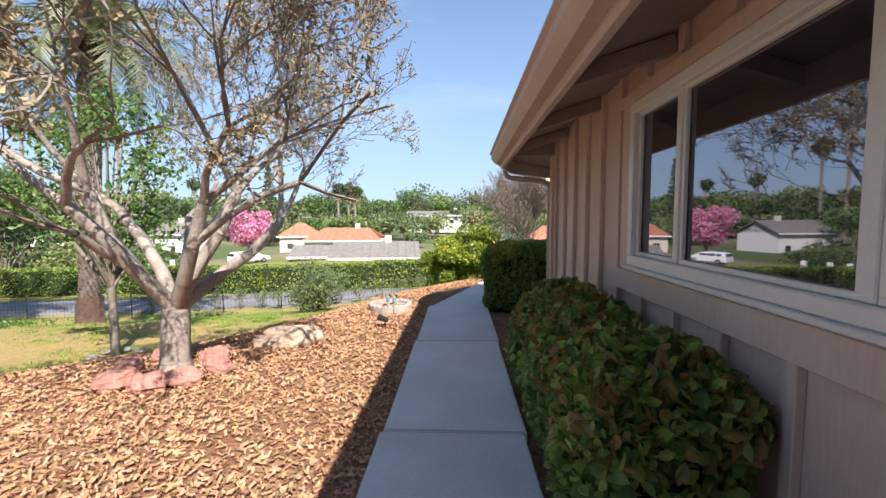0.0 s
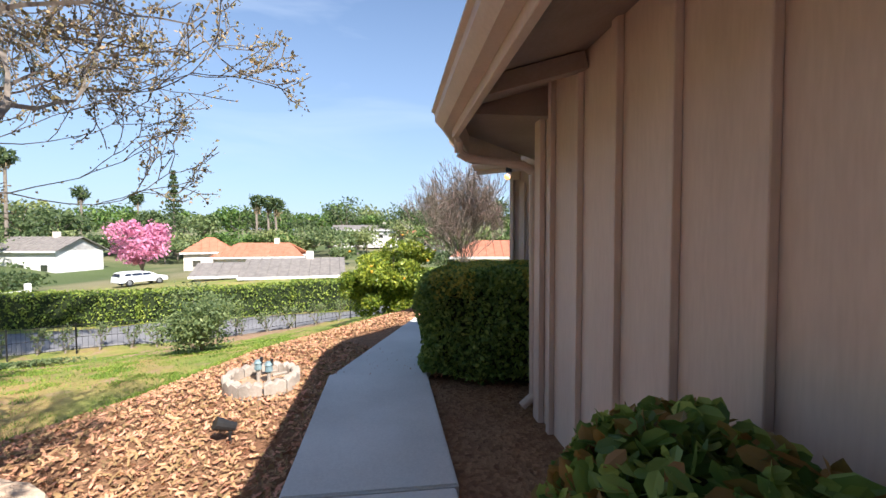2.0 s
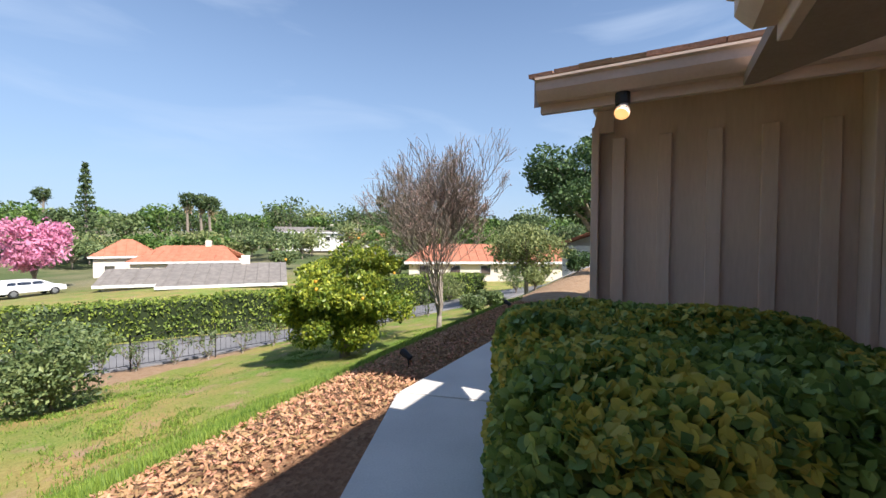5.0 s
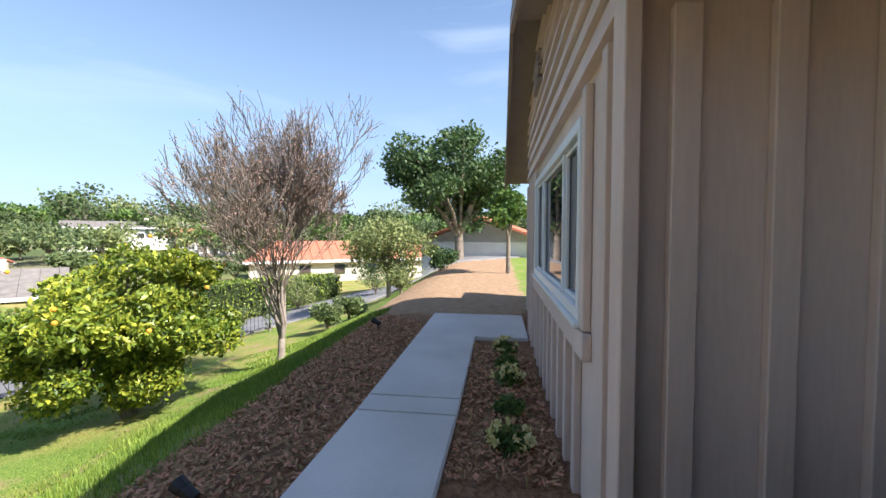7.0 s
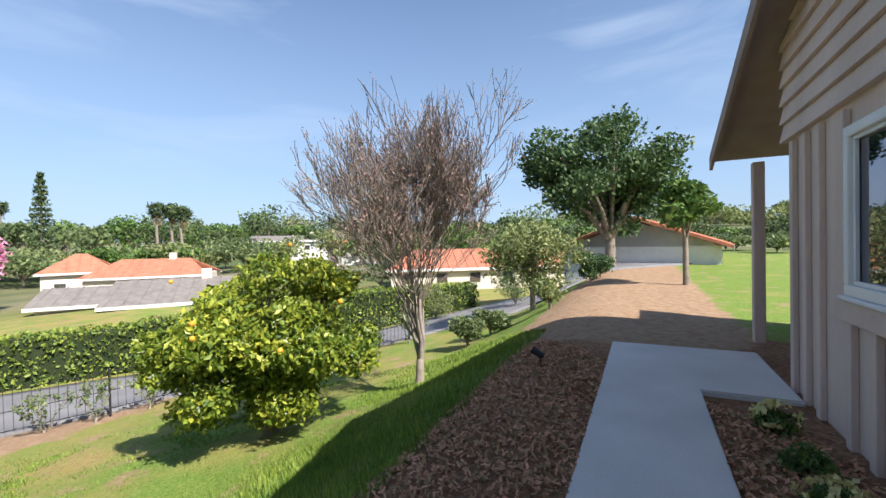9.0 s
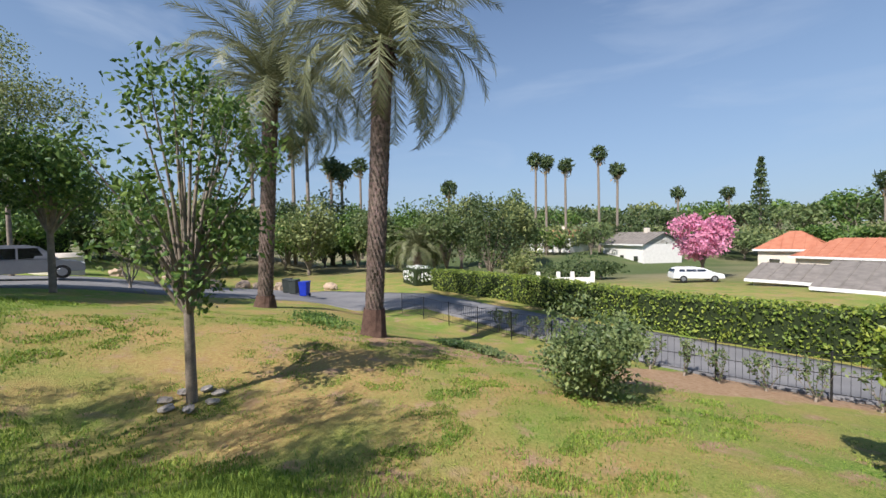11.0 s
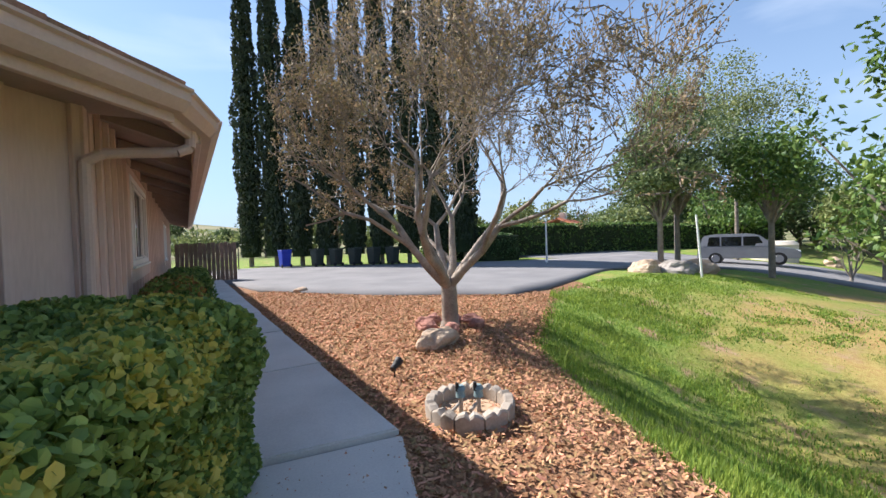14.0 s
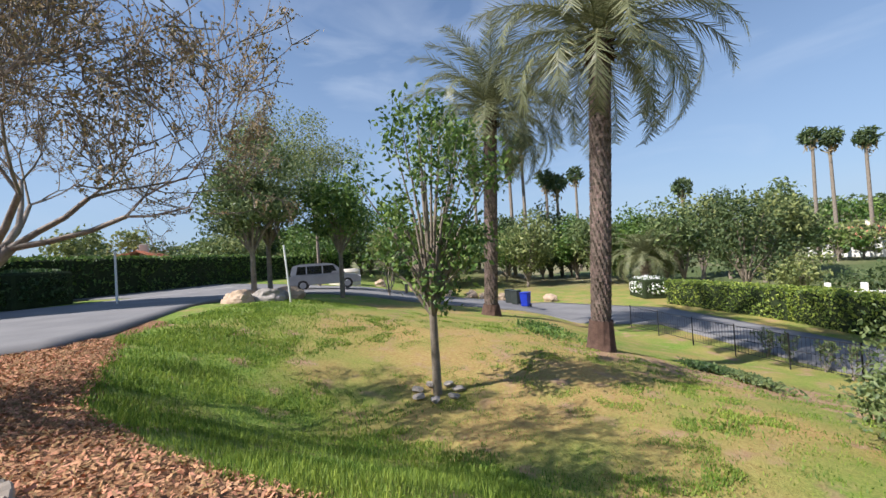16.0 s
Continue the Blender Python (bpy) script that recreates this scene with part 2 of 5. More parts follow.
def leaves(rng, points, size, slim=0.5, up=0.3, vary=0.4, round_tip=False):
    """Folded leaves at the points: vertices and faces."""
    n = len(points)
    pts = np.asarray(points, float)
    d = rng.normal(size=(n, 3))
    d[:, 2] += up
    d /= np.linalg.norm(d, axis=1)[:, None]
    e = np.cross(d, rng.normal(size=(n, 3)))
    e /= np.linalg.norm(e, axis=1)[:, None] + 1e-9
    f = np.cross(d, e)
    s = (size * (1 + vary * rng.uniform(-1, 1, n)))[:, None]
    base, tip = pts - d * s * 0.5, pts + d * s * 0.5
    if round_tip:
        a, b = e * s * slim * 0.5 + f * s * 0.07, -e * s * slim * 0.5 + f * s * 0.07
        ring = [base, pts - d * s * 0.12 + a, pts + d * s * 0.28 + a * 0.85, tip, pts + d * s * 0.28 + b * 0.85, pts - d * s * 0.12 + b]
        verts = np.stack(ring, 1).reshape(-1, 3)
        faces = [t for i in range(0, 6 * n, 6) for t in ((i, i + 1, i + 2, i + 3), (i, i + 3, i + 4, i + 5))]
        return verts.tolist(), faces
    left, right = pts + e * s * slim * 0.5 + f * s * 0.08, pts - e * s * slim * 0.5 + f * s * 0.08
    verts = np.stack([base, left, tip, right], 1).reshape(-1, 3)
    faces = [(i, i + 1, i + 2, i + 3) for i in range(0, 4 * n, 4)]
    return verts.tolist(), faces


def shell(rng, n, box, rounding=0.25, depth=0.18, bottom=False):
    """Random points near the surface of a lumpy rounded box."""
    (x0, x1), (y0, y1), (z0, z1) = box
    c = np.array([(x0 + x1) / 2, (y0 + y1) / 2, (z0 + z1) / 2])
    h = np.array([(x1 - x0) / 2, (y1 - y0) / 2, (z1 - z0) / 2])
    areas = np.array([h[1] * h[2], h[1] * h[2], h[0] * h[2], h[0] * h[2], h[0] * h[1], h[0] * h[1] * (1 if bottom else 0.05)])
    side = rng.choice(6, n, p=areas / areas.sum())
    p = rng.uniform(-1, 1, (n, 3))
    for k, (ax, sg) in enumerate(((0, 1), (0, -1), (1, 1), (1, -1), (2, 1), (2, -1))):
        p[side == k, ax] = sg
    q = p * h
    r = min(rounding, *h)
    inner = np.clip(q, -(h - r), h - r)
    d = q - inner
    ln = np.linalg.norm(d, axis=1)[:, None] + 1e-9
    q = inner + d / ln * r
    lump = np.array([noise.noise(Vector(v) * 2.3 + Vector((c[0], c[1], 0))) for v in q])[:, None] * 0.09
    q = q + d / ln * (lump - depth * rng.uniform(0, 1, (n, 1)) ** 1.5)
    return q + c


def hedge(name, rng, box, n, size, mat, label, category, m=None, accents=None, rounding=0.25, slim=0.55):
    ob = empty(name, m or Matrix(), label, category)
    (x0, x1), (y0, y1), (z0, z1) = box
    g = 0.14
    # Added dark filler: the hedge's inner shade as colour, blocks see-through gaps.
    part("shade_core", block(x0 + g, x1 - g, y0 + g, y1 - g, z0, z1 - g, 0.1), CORE, ob)
    pts = shell(rng, n, box, rounding)
    v, f = leaves(rng, pts, size, slim, round_tip=size < 0.09)
    sheet("foliage", v, f, mat, ob)
    if accents:
        amat, k, pick = accents
        pts = [p for p in shell(rng, k * 6, box, rounding, 0.02) if pick(p)][:k]
        v, f = leaves(rng, pts, size * 1.05, slim, round_tip=size < 0.09)
        tagged(sheet("young_growth", v, f, amat, ob), kind="stuff")
    return ob


def grow(rng, start, way, length, radius, depth, spread=0.55, shrink=0.72, kids=(2, 3), bend=0.18, lift=0.12, segs=3, out=None, tips=None):
    """A branching skeleton: tapered segments and the tips of the last twigs."""
    out = [] if out is None else out
    tips = [] if tips is None else tips
    p, d, r = Vector(start), Vector(way).normalized(), radius
    nodes = []
    for i in range(segs):
        d = (d + Vector(rng.normal(size=3)) * bend + Vector((0, 0, lift))).normalized()
        q = p + d * (length / segs)
        r2 = r * (0.86 if depth else 0.6)
        out.append((p, q, r, r2))
        p, r = q, r2
        nodes.append((p, d.copy(), r))
    if depth == 0:
        tips.append(p)
        return out, tips
    k = int(rng.integers(kids[0], kids[1] + 1))
    for i in range(k):
        node = nodes[-1] if i < 2 else nodes[int(rng.integers(0, len(nodes)))]
        side = Vector(rng.normal(size=3))
        side = (side - side.dot(node[1]) * node[1]).normalized()
        nd = (node[1] + side * spread * float(rng.uniform(0.6, 1.4))).normalized()
        grow(rng, node[0], nd, length * shrink * float(rng.uniform(0.8, 1.2)), node[2] * 0.72, depth - 1, spread, shrink, kids, bend, lift, segs, out, tips)
    return out, tips


# ---- the land ----
EDGE = [(-60, -3), (-24, 1.0), (-14, 1.2), (-7.2, 2.0), (-4.6, 4.2), (-2.9, 5.6), (-1.8, 7.4), (-1.2, 8.9), (0.4, 11.0), (2.6, 13.5), (6.0, 17.2), (14, 26.4)]
def edge_distance(x, y):
    """Distance outside the terrace's brink, negative on the terrace."""
    best, sign = 1e9, 1
    for (ax, ay), (bx, by) in zip(EDGE, EDGE[1:]):
        ux, uy = bx - ax, by - ay
        l2 = ux * ux + uy * uy
        k = max(0, min(1, ((x - ax) * ux + (y - ay) * uy) / l2))
        dx, dy = x - ax - k * ux, y - ay - k * uy
        d = math.hypot(dx, dy)
        if d < best:
            best, sign = d, 1 if ux * dy - uy * dx > 0 else -1
    return best * sign
def ramp(v, a, b):
    k = max(0, min(1, (v - a) / (b - a)))
    return k * k * (3 - 2 * k)
def height(x, y):
    """The lie of the land."""
    d = edge_distance(x, y)
    bank = 1.55 - 0.25 * ramp(-x, 4, 12)
    z = -bank * ramp(d, -0.6, 3.8 + 6.5 * ramp(-x, 4, 14)) - 0.17 * max(0, min(d, 14) - 3.6) * ramp(y, 8, 20)
    z -= 0.058 * max(0, -x - 12) * (1 - ramp(-x, 40, 60)) * ramp(y, -12, 6)
    far = math.hypot(x, y - 5)
    z = max(z, -3.15 - 2.2 * ramp(y, 29, 42))
    west = ramp(-x, 0, 60)
    z += ramp(far, 70, 330) * (13 + 3 * math.sin(x * .021 + 1) + 2.5 * math.sin(y * .017) - 4 * west)
    return z


def axis(near0, near1, step, reach):
    vals = [near0 + step * i for i in range(int((near1 - near0) / step) + 1)]
    lo, hi, d = near0, vals[-1], step
    left, right = [], []
    while d < reach:
        d *= 1.22
        lo, hi = lo - d, hi + d
        left.append(lo)
        right.append(hi)
    return left[::-1] + vals + right


WU, WN, WP = Vector((0.674, 0.739, 0)), Vector((-0.739, 0.674, 0)), Vector((2.949, 10.021, 0))
WING = Matrix(((WU.x, WN.x, 0, WP.x), (WU.y, WN.y, 0, WP.y), (0, 0, 1, 0), (0, 0, 0, 1)))


def wing(s, n, z=0.0):
    return WING @ Vector((s, n, z))


def along_wing(x, y):
    d = Vector((x, y, 0)) - WP
    return d.dot(WU), d.dot(WN)


def ground_material():
    m = bpy.data.materials.new("lawn_and_mulch")
    m.use_nodes = True
    n, l = m.node_tree.nodes, m.node_tree.links
    p = n["Principled BSDF"]
    tc = n.new("ShaderNodeTexCoord")

    def tex(scale, detail=6, kind="ShaderNodeTexNoise"):
        t = n.new(kind)
        t.inputs["Scale"].default_value = scale
        if kind == "ShaderNodeTexNoise":
            t.inputs["Detail"].default_value = detail
        l.new(tc.outputs["Object"], t.inputs["Vector"])
        return t

    def step(src, a, b):
        r = n.new("ShaderNodeMapRange")
        r.inputs[1].default_value, r.inputs[2].default_value = a, b
        l.new(src, r.inputs[0])
        return r.outputs[0]

    def mixed(fac, a, b):
        x = n.new("ShaderNodeMix")
        x.data_type = "RGBA"
        l.new(fac, x.inputs[0])
        for i, v in ((6, a), (7, b)):
            if isinstance(v, tuple):
                x.inputs[i].default_value = (*v, 1)
            else:
                l.new(v, x.inputs[i])
        return x.outputs[2]

    def attr(name):
        a = n.new("ShaderNodeAttribute")
        a.attribute_name = name
        return a.outputs["Fac"]

    def plus(a, b, k):
        q = n.new("ShaderNodeMath")
        q.operation = "MULTIPLY_ADD"
        l.new(b, q.inputs[0])
        q.inputs[1].default_value = k
        l.new(a, q.inputs[2])
        return q.outputs[0]

    grass = mixed(step(tex(26).outputs[0], 0.35, 0.68), (0.10, 0.20, 0.025), (0.26, 0.32, 0.07))
    dry = mixed(step(tex(14).outputs[0], 0.35, 0.65), (0.34, 0.215, 0.085), (0.43, 0.33, 0.125))
    soil = mixed(step(tex(9).outputs[0], 0.3, 0.7), (0.30, 0.18, 0.10), (0.43, 0.30, 0.19))
    patch = tex(0.55, 7).outputs[0]
    lawn = mixed(step(plus(patch, attr("dry"), 0.5), 0.41, 0.80), grass, dry)
    lawn = mixed(step(tex(1.7, 9).outputs[0], 0.55, 0.70), lawn, soil)
    cells = tex(34, kind="ShaderNodeTexVoronoi")
    chips = mixed(cells.outputs["Color"], (0.15, 0.075, 0.04), (0.42, 0.245, 0.135))
    chips = mixed(step(tex(1.1).outputs[0], 0.4, 0.7), chips, (0.22, 0.11, 0.06))
    col = mixed(step(plus(attr("mulch"), tex(3.5).outputs[0], 0.8), 0.76, 0.84), lawn, chips)
    col = mixed(step(plus(attr("soil"), tex(3).outputs[0], 0.5), 0.6, 0.75), col, soil)
    far = mixed(step(tex(0.06).outputs[0], 0.42, 0.6), (0.09, 0.12, 0.045), (0.22, 0.20, 0.11))
    col = mixed(attr("far"), col, far)
    l.new(col, p.inputs["Base Color"])
    p.inputs["Roughness"].default_value = 0.95
    p.inputs["Specular IOR Level"].default_value = 0.2
    b = n.new("ShaderNodeBump")
    b.inputs["Strength"].default_value, b.inputs["Distance"].default_value = 0.7, 0.03
    l.new(plus(tex(60).outputs[0], cells.outputs["Distance"], 0.7), b.inputs["Height"])
    l.new(b.outputs[0], p.inputs["Normal"])
    return m


def build_ground():
    xs, ys = axis(-34, 16, 0.3, 160), axis(-14, 34, 0.3, 160)
    verts, mulch, dry, soil, far = [], [], [], [], []
    for y in ys:
        for x in xs:
            d = edge_distance(x, y)
            s, nn = along_wing(x, y)
            near = 1 - ramp(math.hypot(x, y - 8), 30, 45)
            z = height(x, y) - 0.045 + near * (0.05 * noise.noise((x * 0.4, y * 0.4, 1)) * ramp(d, 0.3, 2) + 0.02 * noise.noise((x * 2, y * 2, 4)))
            verts.append((x, y, z))
            beds = 1 - ramp(s, 5.2, 6.2) if s > 0 else 1
            mulch.append((1 - ramp(d, -0.25, 0.75)) * beds * ramp(y, -16, -14) * near * (1 if x > -9 else 0))
            path = (1 - ramp(abs(nn - 1.7), 0.9, 2.6)) * ramp(s, 4.6, 5.6) * (1 - ramp(s, 24, 28))
            bank = ramp(d, 9.6, 10.6) * (1 - ramp(d, 12.5, 14)) * ramp(x, -14, -10) * near * 0.9
            soil.append(max(path, bank * 0.75))
            mid = math.exp(-((x + 7.5) ** 2 / 50 + (y - 11.8) ** 2 / 14))
            dry.append(0.48 * mid + 0.3 * math.exp(-((x + 10) ** 2 / 40 + (y - 6.5) ** 2 / 10)) + 0.14 * ramp(d, 5, 8) - 0.25 * (1 - ramp(d, 1.5, 4.5)))
            far.append(ramp(math.hypot(x, y - 8), 38, 60))
    w = len(xs)
    faces = [(j * w + i, j * w + i + 1, (j + 1) * w + i + 1, (j + 1) * w + i) for j in range(len(ys) - 1) for i in range(w - 1)]
    ob = sheet("ground", verts, faces, ground_material(), smooth=True)
    for name, vals in (("mulch", mulch), ("dry", dry), ("soil", soil), ("far", far)):
        ob.data.attributes.new(name, "FLOAT", "POINT").data.foreach_set("value", vals)
    tagged(ob, "sloping lawn with dry patches and bark mulch beds", "ground", kind="structure")


build_ground()


def draped(name, poly_left, poly_right, lift, mat, label, kind="structure", cuts=10):
    """A strip of paving between two edge lines, laid on the land."""
    verts, faces = [], []
    rows = []
    for (a, b), (c, d) in zip(zip(poly_left, poly_left[1:]), zip(poly_right, poly_right[1:])):
        for k in range(12):
            f = k / 12
            rows.append(((a[0] + (b[0] - a[0]) * f, a[1] + (b[1] - a[1]) * f), (c[0] + (d[0] - c[0]) * f, c[1] + (d[1] - c[1]) * f)))
    rows.append((poly_left[-1], poly_right[-1]))
    for p, q in rows:
        for i in range(cuts + 1):
            x, y = p[0] + (q[0] - p[0]) * i / cuts, p[1] + (q[1] - p[1]) * i / cuts
            verts.append((x, y, height(x, y) + lift))
    w = cuts + 1
    faces = [(j * w + i, j * w + i + 1, (j + 1) * w + i + 1, (j + 1) * w + i) for j in range(len(rows) - 1) for i in range(cuts)]
    ob = sheet(name, verts, faces, mat, smooth=True)
    me = ob.data
    bm = bmesh.new()
    bm.from_mesh(me)
    ext = bmesh.ops.extrude_face_region(bm, geom=bm.faces[:])
    bmesh.ops.translate(bm, vec=(0, 0, -0.12), verts=[v for v in ext["geom"] if isinstance(v, bmesh.types.BMVert)])
    bmesh.ops.recalc_face_normals(bm, faces=bm.faces)
    bm.to_mesh(me)
    bm.free()
    return tagged(ob, label, name, kind=kind)


draped("driveway", [(2.5, -11.5), (0.2, -9.6), (-0.75, -3.5), (-3.0, 0.2), (-5.6, 2.6), (-9.0, 1.4), (-13.5, -0.6), (-19, -1.6), (-24, -1.0)],
       [(2.0, -17.5), (-3.4, -17.0), (-7.0, -14.0), (-10.5, -11.5), (-13.5, -9.5), (-15.5, -8.5), (-18, -8.0), (-22, -8.0), (-27, -8)], 0.02, ASPHALT, "smooth grey asphalt driveway")
draped("road", [(-19.0, -14), (-19.5, -4), (-20.5, 2.5), (-22.5, 8), (-24.0, 13.5), (-22.0, 19.3), (-14, 20.6), (-6.5, 22.4), (3, 24.0), (20, 27)],
       [(-30, -14), (-30.0, -4), (-31, 2.5), (-33, 8), (-33.5, 15), (-27.5, 22.0), (-13, 25.0), (-6.0, 27.2), (3, 28.6), (20, 32)], 0.02, ASPHALT, "worn grey asphalt street along the garden")


# ---- walkway ----
walkway = empty("pavement", Matrix(), "pale grey concrete garden walkway in joined slabs", "pavement", kind="structure")


def slab(poly, z):
    part("slab", prism(poly, z - 0.14, z, 0.012), CONCRETE, walkway)


cuts = [-14.0, -11.9, -9.8, -7.7, -5.6, -3.5, -1.4, 1.2, 3.35, 5.42, 7.30]
for a, b in zip(cuts, cuts[1:]):
    top = 0.035
    tilt = -0.07 if b == cuts[-1] else 0.0
    slab([(-0.13, a + 0.01), (0.84, a + 0.01), (0.82, b - 0.01 + tilt), (-0.15, b - 0.01 - tilt)], top)
slab([(-0.16, 7.39), (0.81, 7.25), (1.63, 9.80), (0.85, 10.21)], 0.0)
e0, e1 = wing(0.80, 1.63), wing(0.80, 0.79)
slab([(0.86, 10.225), (1.64, 9.815), (e1.x, e1.y), (e0.x, e0.y)], 0.0)
q = [wing(0.812, 1.63), wing(0.812, 0.79), wing(1.13, 0.79), wing(1.13, 1.63)]
slab([(v.x, v.y) for v in q], 0.0)
q = [wing(1.142, 1.63), wing(1.142, 0.79), wing(3.33, 0.79), wing(3.33, 0.06), wing(4.95, 0.06), wing(4.95, 1.63)]
slab([(v.x, v.y) for v in q], 0.0)


# ---- the house ----
def window(name, m, width, z0, z1, splits, label, screens=()):
    """A white sliding window in a local frame: x along the wall, y outwards."""
    ob = empty(name, m, label, "window", kind="structure")
    t = 0.07
    for x0, x1, za, zb in ((0, width, z1 - t, z1), (0, width, z0, z0 + t), (0, t, z0 + t, z1 - t), (width - t, width, z0 + t, z1 - t)):
        part("window_frame", block(x0, x1, -0.06, 0.05, za, zb, 0.006), WHITE, ob)
    part("window_sill", block(-0.02, width + 0.02, -0.02, 0.075, z0 - 0.03, z0 - 0.002, 0.005), WHITE, ob)
    edges = [t] + [width * k for k in splits] + [width - t]
    for k in splits:
        part("mullion", block(width * k - 0.025, width * k + 0.025, -0.04, 0.03, z0 + t + 0.001, z1 - t - 0.001, 0.005), WHITE, ob)
    for i, (a, b) in enumerate(zip(edges, edges[1:])):
        a, b = a + (0.026 if i else 0.001), b - (0.026 if i < len(edges) - 2 else 0.001)
        part("pane", block(a, b, -0.03 + 0.006 * i, -0.015 + 0.006 * i, z0 + t + 0.001, z1 - t - 0.001), GLASS, ob)
        s = 0.028
        for xa, xb, za, zb in ((a, b, z1 - t - s, z1 - t - 0.002), (a, b, z0 + t + 0.002, z0 + t + s), (a, a + s, z0 + t + s, z1 - t - s), (b - s, b, z0 + t + s, z1 - t - s)):
            part("sash", block(xa, xb, -0.012 + 0.006 * i, 0.012 + 0.006 * i, za, zb, 0.003), WHITE, ob)
    return ob


def wall(name, m, length, top, holes, battens, label, thick=0.16, foot=-0.3, board=0.05, batten_top=None):
    """A batten-board wall: x along, y outwards, with holes (x0, x1, z0, z1)."""
    ob = empty(name, m, label, "wall", kind="structure")
    xs = sorted({0, length, *[v for h in holes for v in h[:2]]})
    for a, b in zip(xs, xs[1:]):
        hole = [h for h in holes if h[0] <= a and h[1] >= b]
        spans = [(foot, top)] if not hole else [(foot, hole[0][2]), (hole[0][3], top)]
        for z0, z1 in spans:
            part("panel", block(a, b, -thick, 0, z0, z1), SIDING, ob)
    for x in battens:
        spans = [(foot + 0.12, batten_top or top)]
        for h in holes:
            if h[0] - 0.12 < x < h[1] + 0.12:
                spans = [(foot + 0.12, h[2] - 0.17), (h[3] + 0.12, batten_top or top)]
        for z0, z1 in spans:
            if z1 - z0 > 0.08:
                part("batten", block(x - board / 2, x + board / 2, 0.001, 0.042, z0, z1, 0.004), SIDING, ob)
    return ob


# main wall: local x runs towards -y, y outwards to -x
MAIN = Matrix(((0, -1, 0, 1.645), (-1, 0, 0, 6.33), (0, 0, 1, 0), (0, 0, 0, 1))) @ Matrix.Diagonal((1, 1, 1, 1))
M_WIN = (2.62, 4.95, 1.13, 2.26)
w1 = wall("wall_front", MAIN, 17.5, 2.62, [M_WIN, (11.5, 13.0, 1.0, 2.1)], [0.25 + 0.43 * i for i in range(0, 40)], "tan painted board and batten wall with peeling patches", board=0.055)
part("trim", block(2.42, 5.15, 0.002, 0.045, 0.93, 1.09, 0.005), SIDING, w1)
part("trim", block(2.42, 5.15, 0.002, 0.04, 2.27, 2.36, 0.005), SIDING, w1)
part("trim", block(2.47, 2.61, 0.002, 0.04, 1.095, 2.265, 0.005), SIDING, w1)
part("trim", block(4.96, 5.10, 0.002, 0.04, 1.095, 2.265, 0.005), SIDING, w1)
part("corner_board", block(-0.03, 0.09, 0.003, 0.05, -0.2, 2.6, 0.005), SIDING, w1)
window("window_1", MAIN @ Matrix.Translation((2.62, 0, 0)), 2.33, 1.13, 2.26, (0.27, 0.75), "white vinyl sliding window reflecting trees and sky")
window("window_2", MAIN @ Matrix.Translation((11.5, 0, 0)), 1.5, 1.0, 2.1, (0.5,), "white window beside the entrance")

# return wall between the main house and the wing, and the wing itself
R0 = along_wing(1.645, 6.33)
RET = WING @ Matrix.Translation((R0[0], R0[1], 0))
wall("wall_return", RET, -0.88 - R0[0], 2.62, [], [0.03 + 0.4 * i for i in range(7)], "tan board and batten wall set back behind a hedge")
END = WING @ Matrix(((0, -1, 0, -0.88), (-1, 0, 0, 0), (0, 0, 1, 0), (0, 0, 0, 1)))
wall("wall_end", END, -R0[1] + 0.02, 2.62, [], [0.14 + 0.31 * i for i in range(5)], "shaded tan board and batten end wall of the wing", board=0.09, batten_top=2.2)
SIDE = WING @ Matrix.Translation((-0.88, 0, 0))
W_WIN = (0.765, 3.52, 0.97, 2.07)
w2 = wall("wall_side", SIDE, 4.7, 2.25, [W_WIN], [0.06, 0.30] + [0.92 + 0.32 * i for i in range(9)] + [4.0, 4.3, 4.62], "weathered tan board and batten gable wall", board=0.085, batten_top=2.22)
part("trim", block(0.64, 3.68, 0.002, 0.05, 0.79, 0.935, 0.005), SIDING, w2)
part("trim", block(0.66, 0.755, 0.002, 0.045, 0.94, 2.2, 0.005), SIDING, w2)
part("trim", block(3.53, 3.66, 0.002, 0.045, 0.94, 2.2, 0.005), SIDING, w2)
part("corner_board", block(-0.045, 0.10, 0.003, 0.06, -0.2, 2.3, 0.005), SIDING, w2)
window("window_3", SIDE @ Matrix.Translation((0.765, 0, 0)), 2.755, 0.97, 2.07, (0.26, 0.75), "white vinyl three-light window with a dark screen")
# porch recess past the gable wall
rec = wall("wall_recess", SIDE @ Matrix.Translation((4.7, -1.2, 0)), 3.3, 2.6, [(0.6, 1.5, 0.02, 2.05)], [0.1, 2.2, 2.6, 3.0], "shaded porch wall with a door")
tagged(part("door_1", block(0.6, 1.5, -0.1, -0.05, 0.02, 2.05, 0.01, m=SIDE @ Matrix.Translation((4.7, -1.2, 0))), SOFFIT), "closed brown porch door", "door", kind="structure")
wall("wall_jamb", SIDE @ Matrix.Translation((4.62, 0, 0)) @ Matrix(((0, 1, 0, 0), (-1, 0, 0, 0), (0, 0, 1, 0), (0, 0, 0, 1))), 1.2, 2.6, [], [], "tan end of the gable wall")
tagged(part("porch_post", block(6.6, 6.73, -0.2, -0.07, -0.1, 2.35, 0.01, m=SIDE), SIDING), "tan wooden porch post", "post")

# gable above the window: overlapping horizontal boards
RIDGE, EAVE_LO, EAVE_HI, EAVE_Z = 3.2, -0.61, 7.01, 2.46
PITCH = 0.35


def roof_z(s):
    return EAVE_Z + PITCH * (min(s - EAVE_LO, EAVE_HI - s))


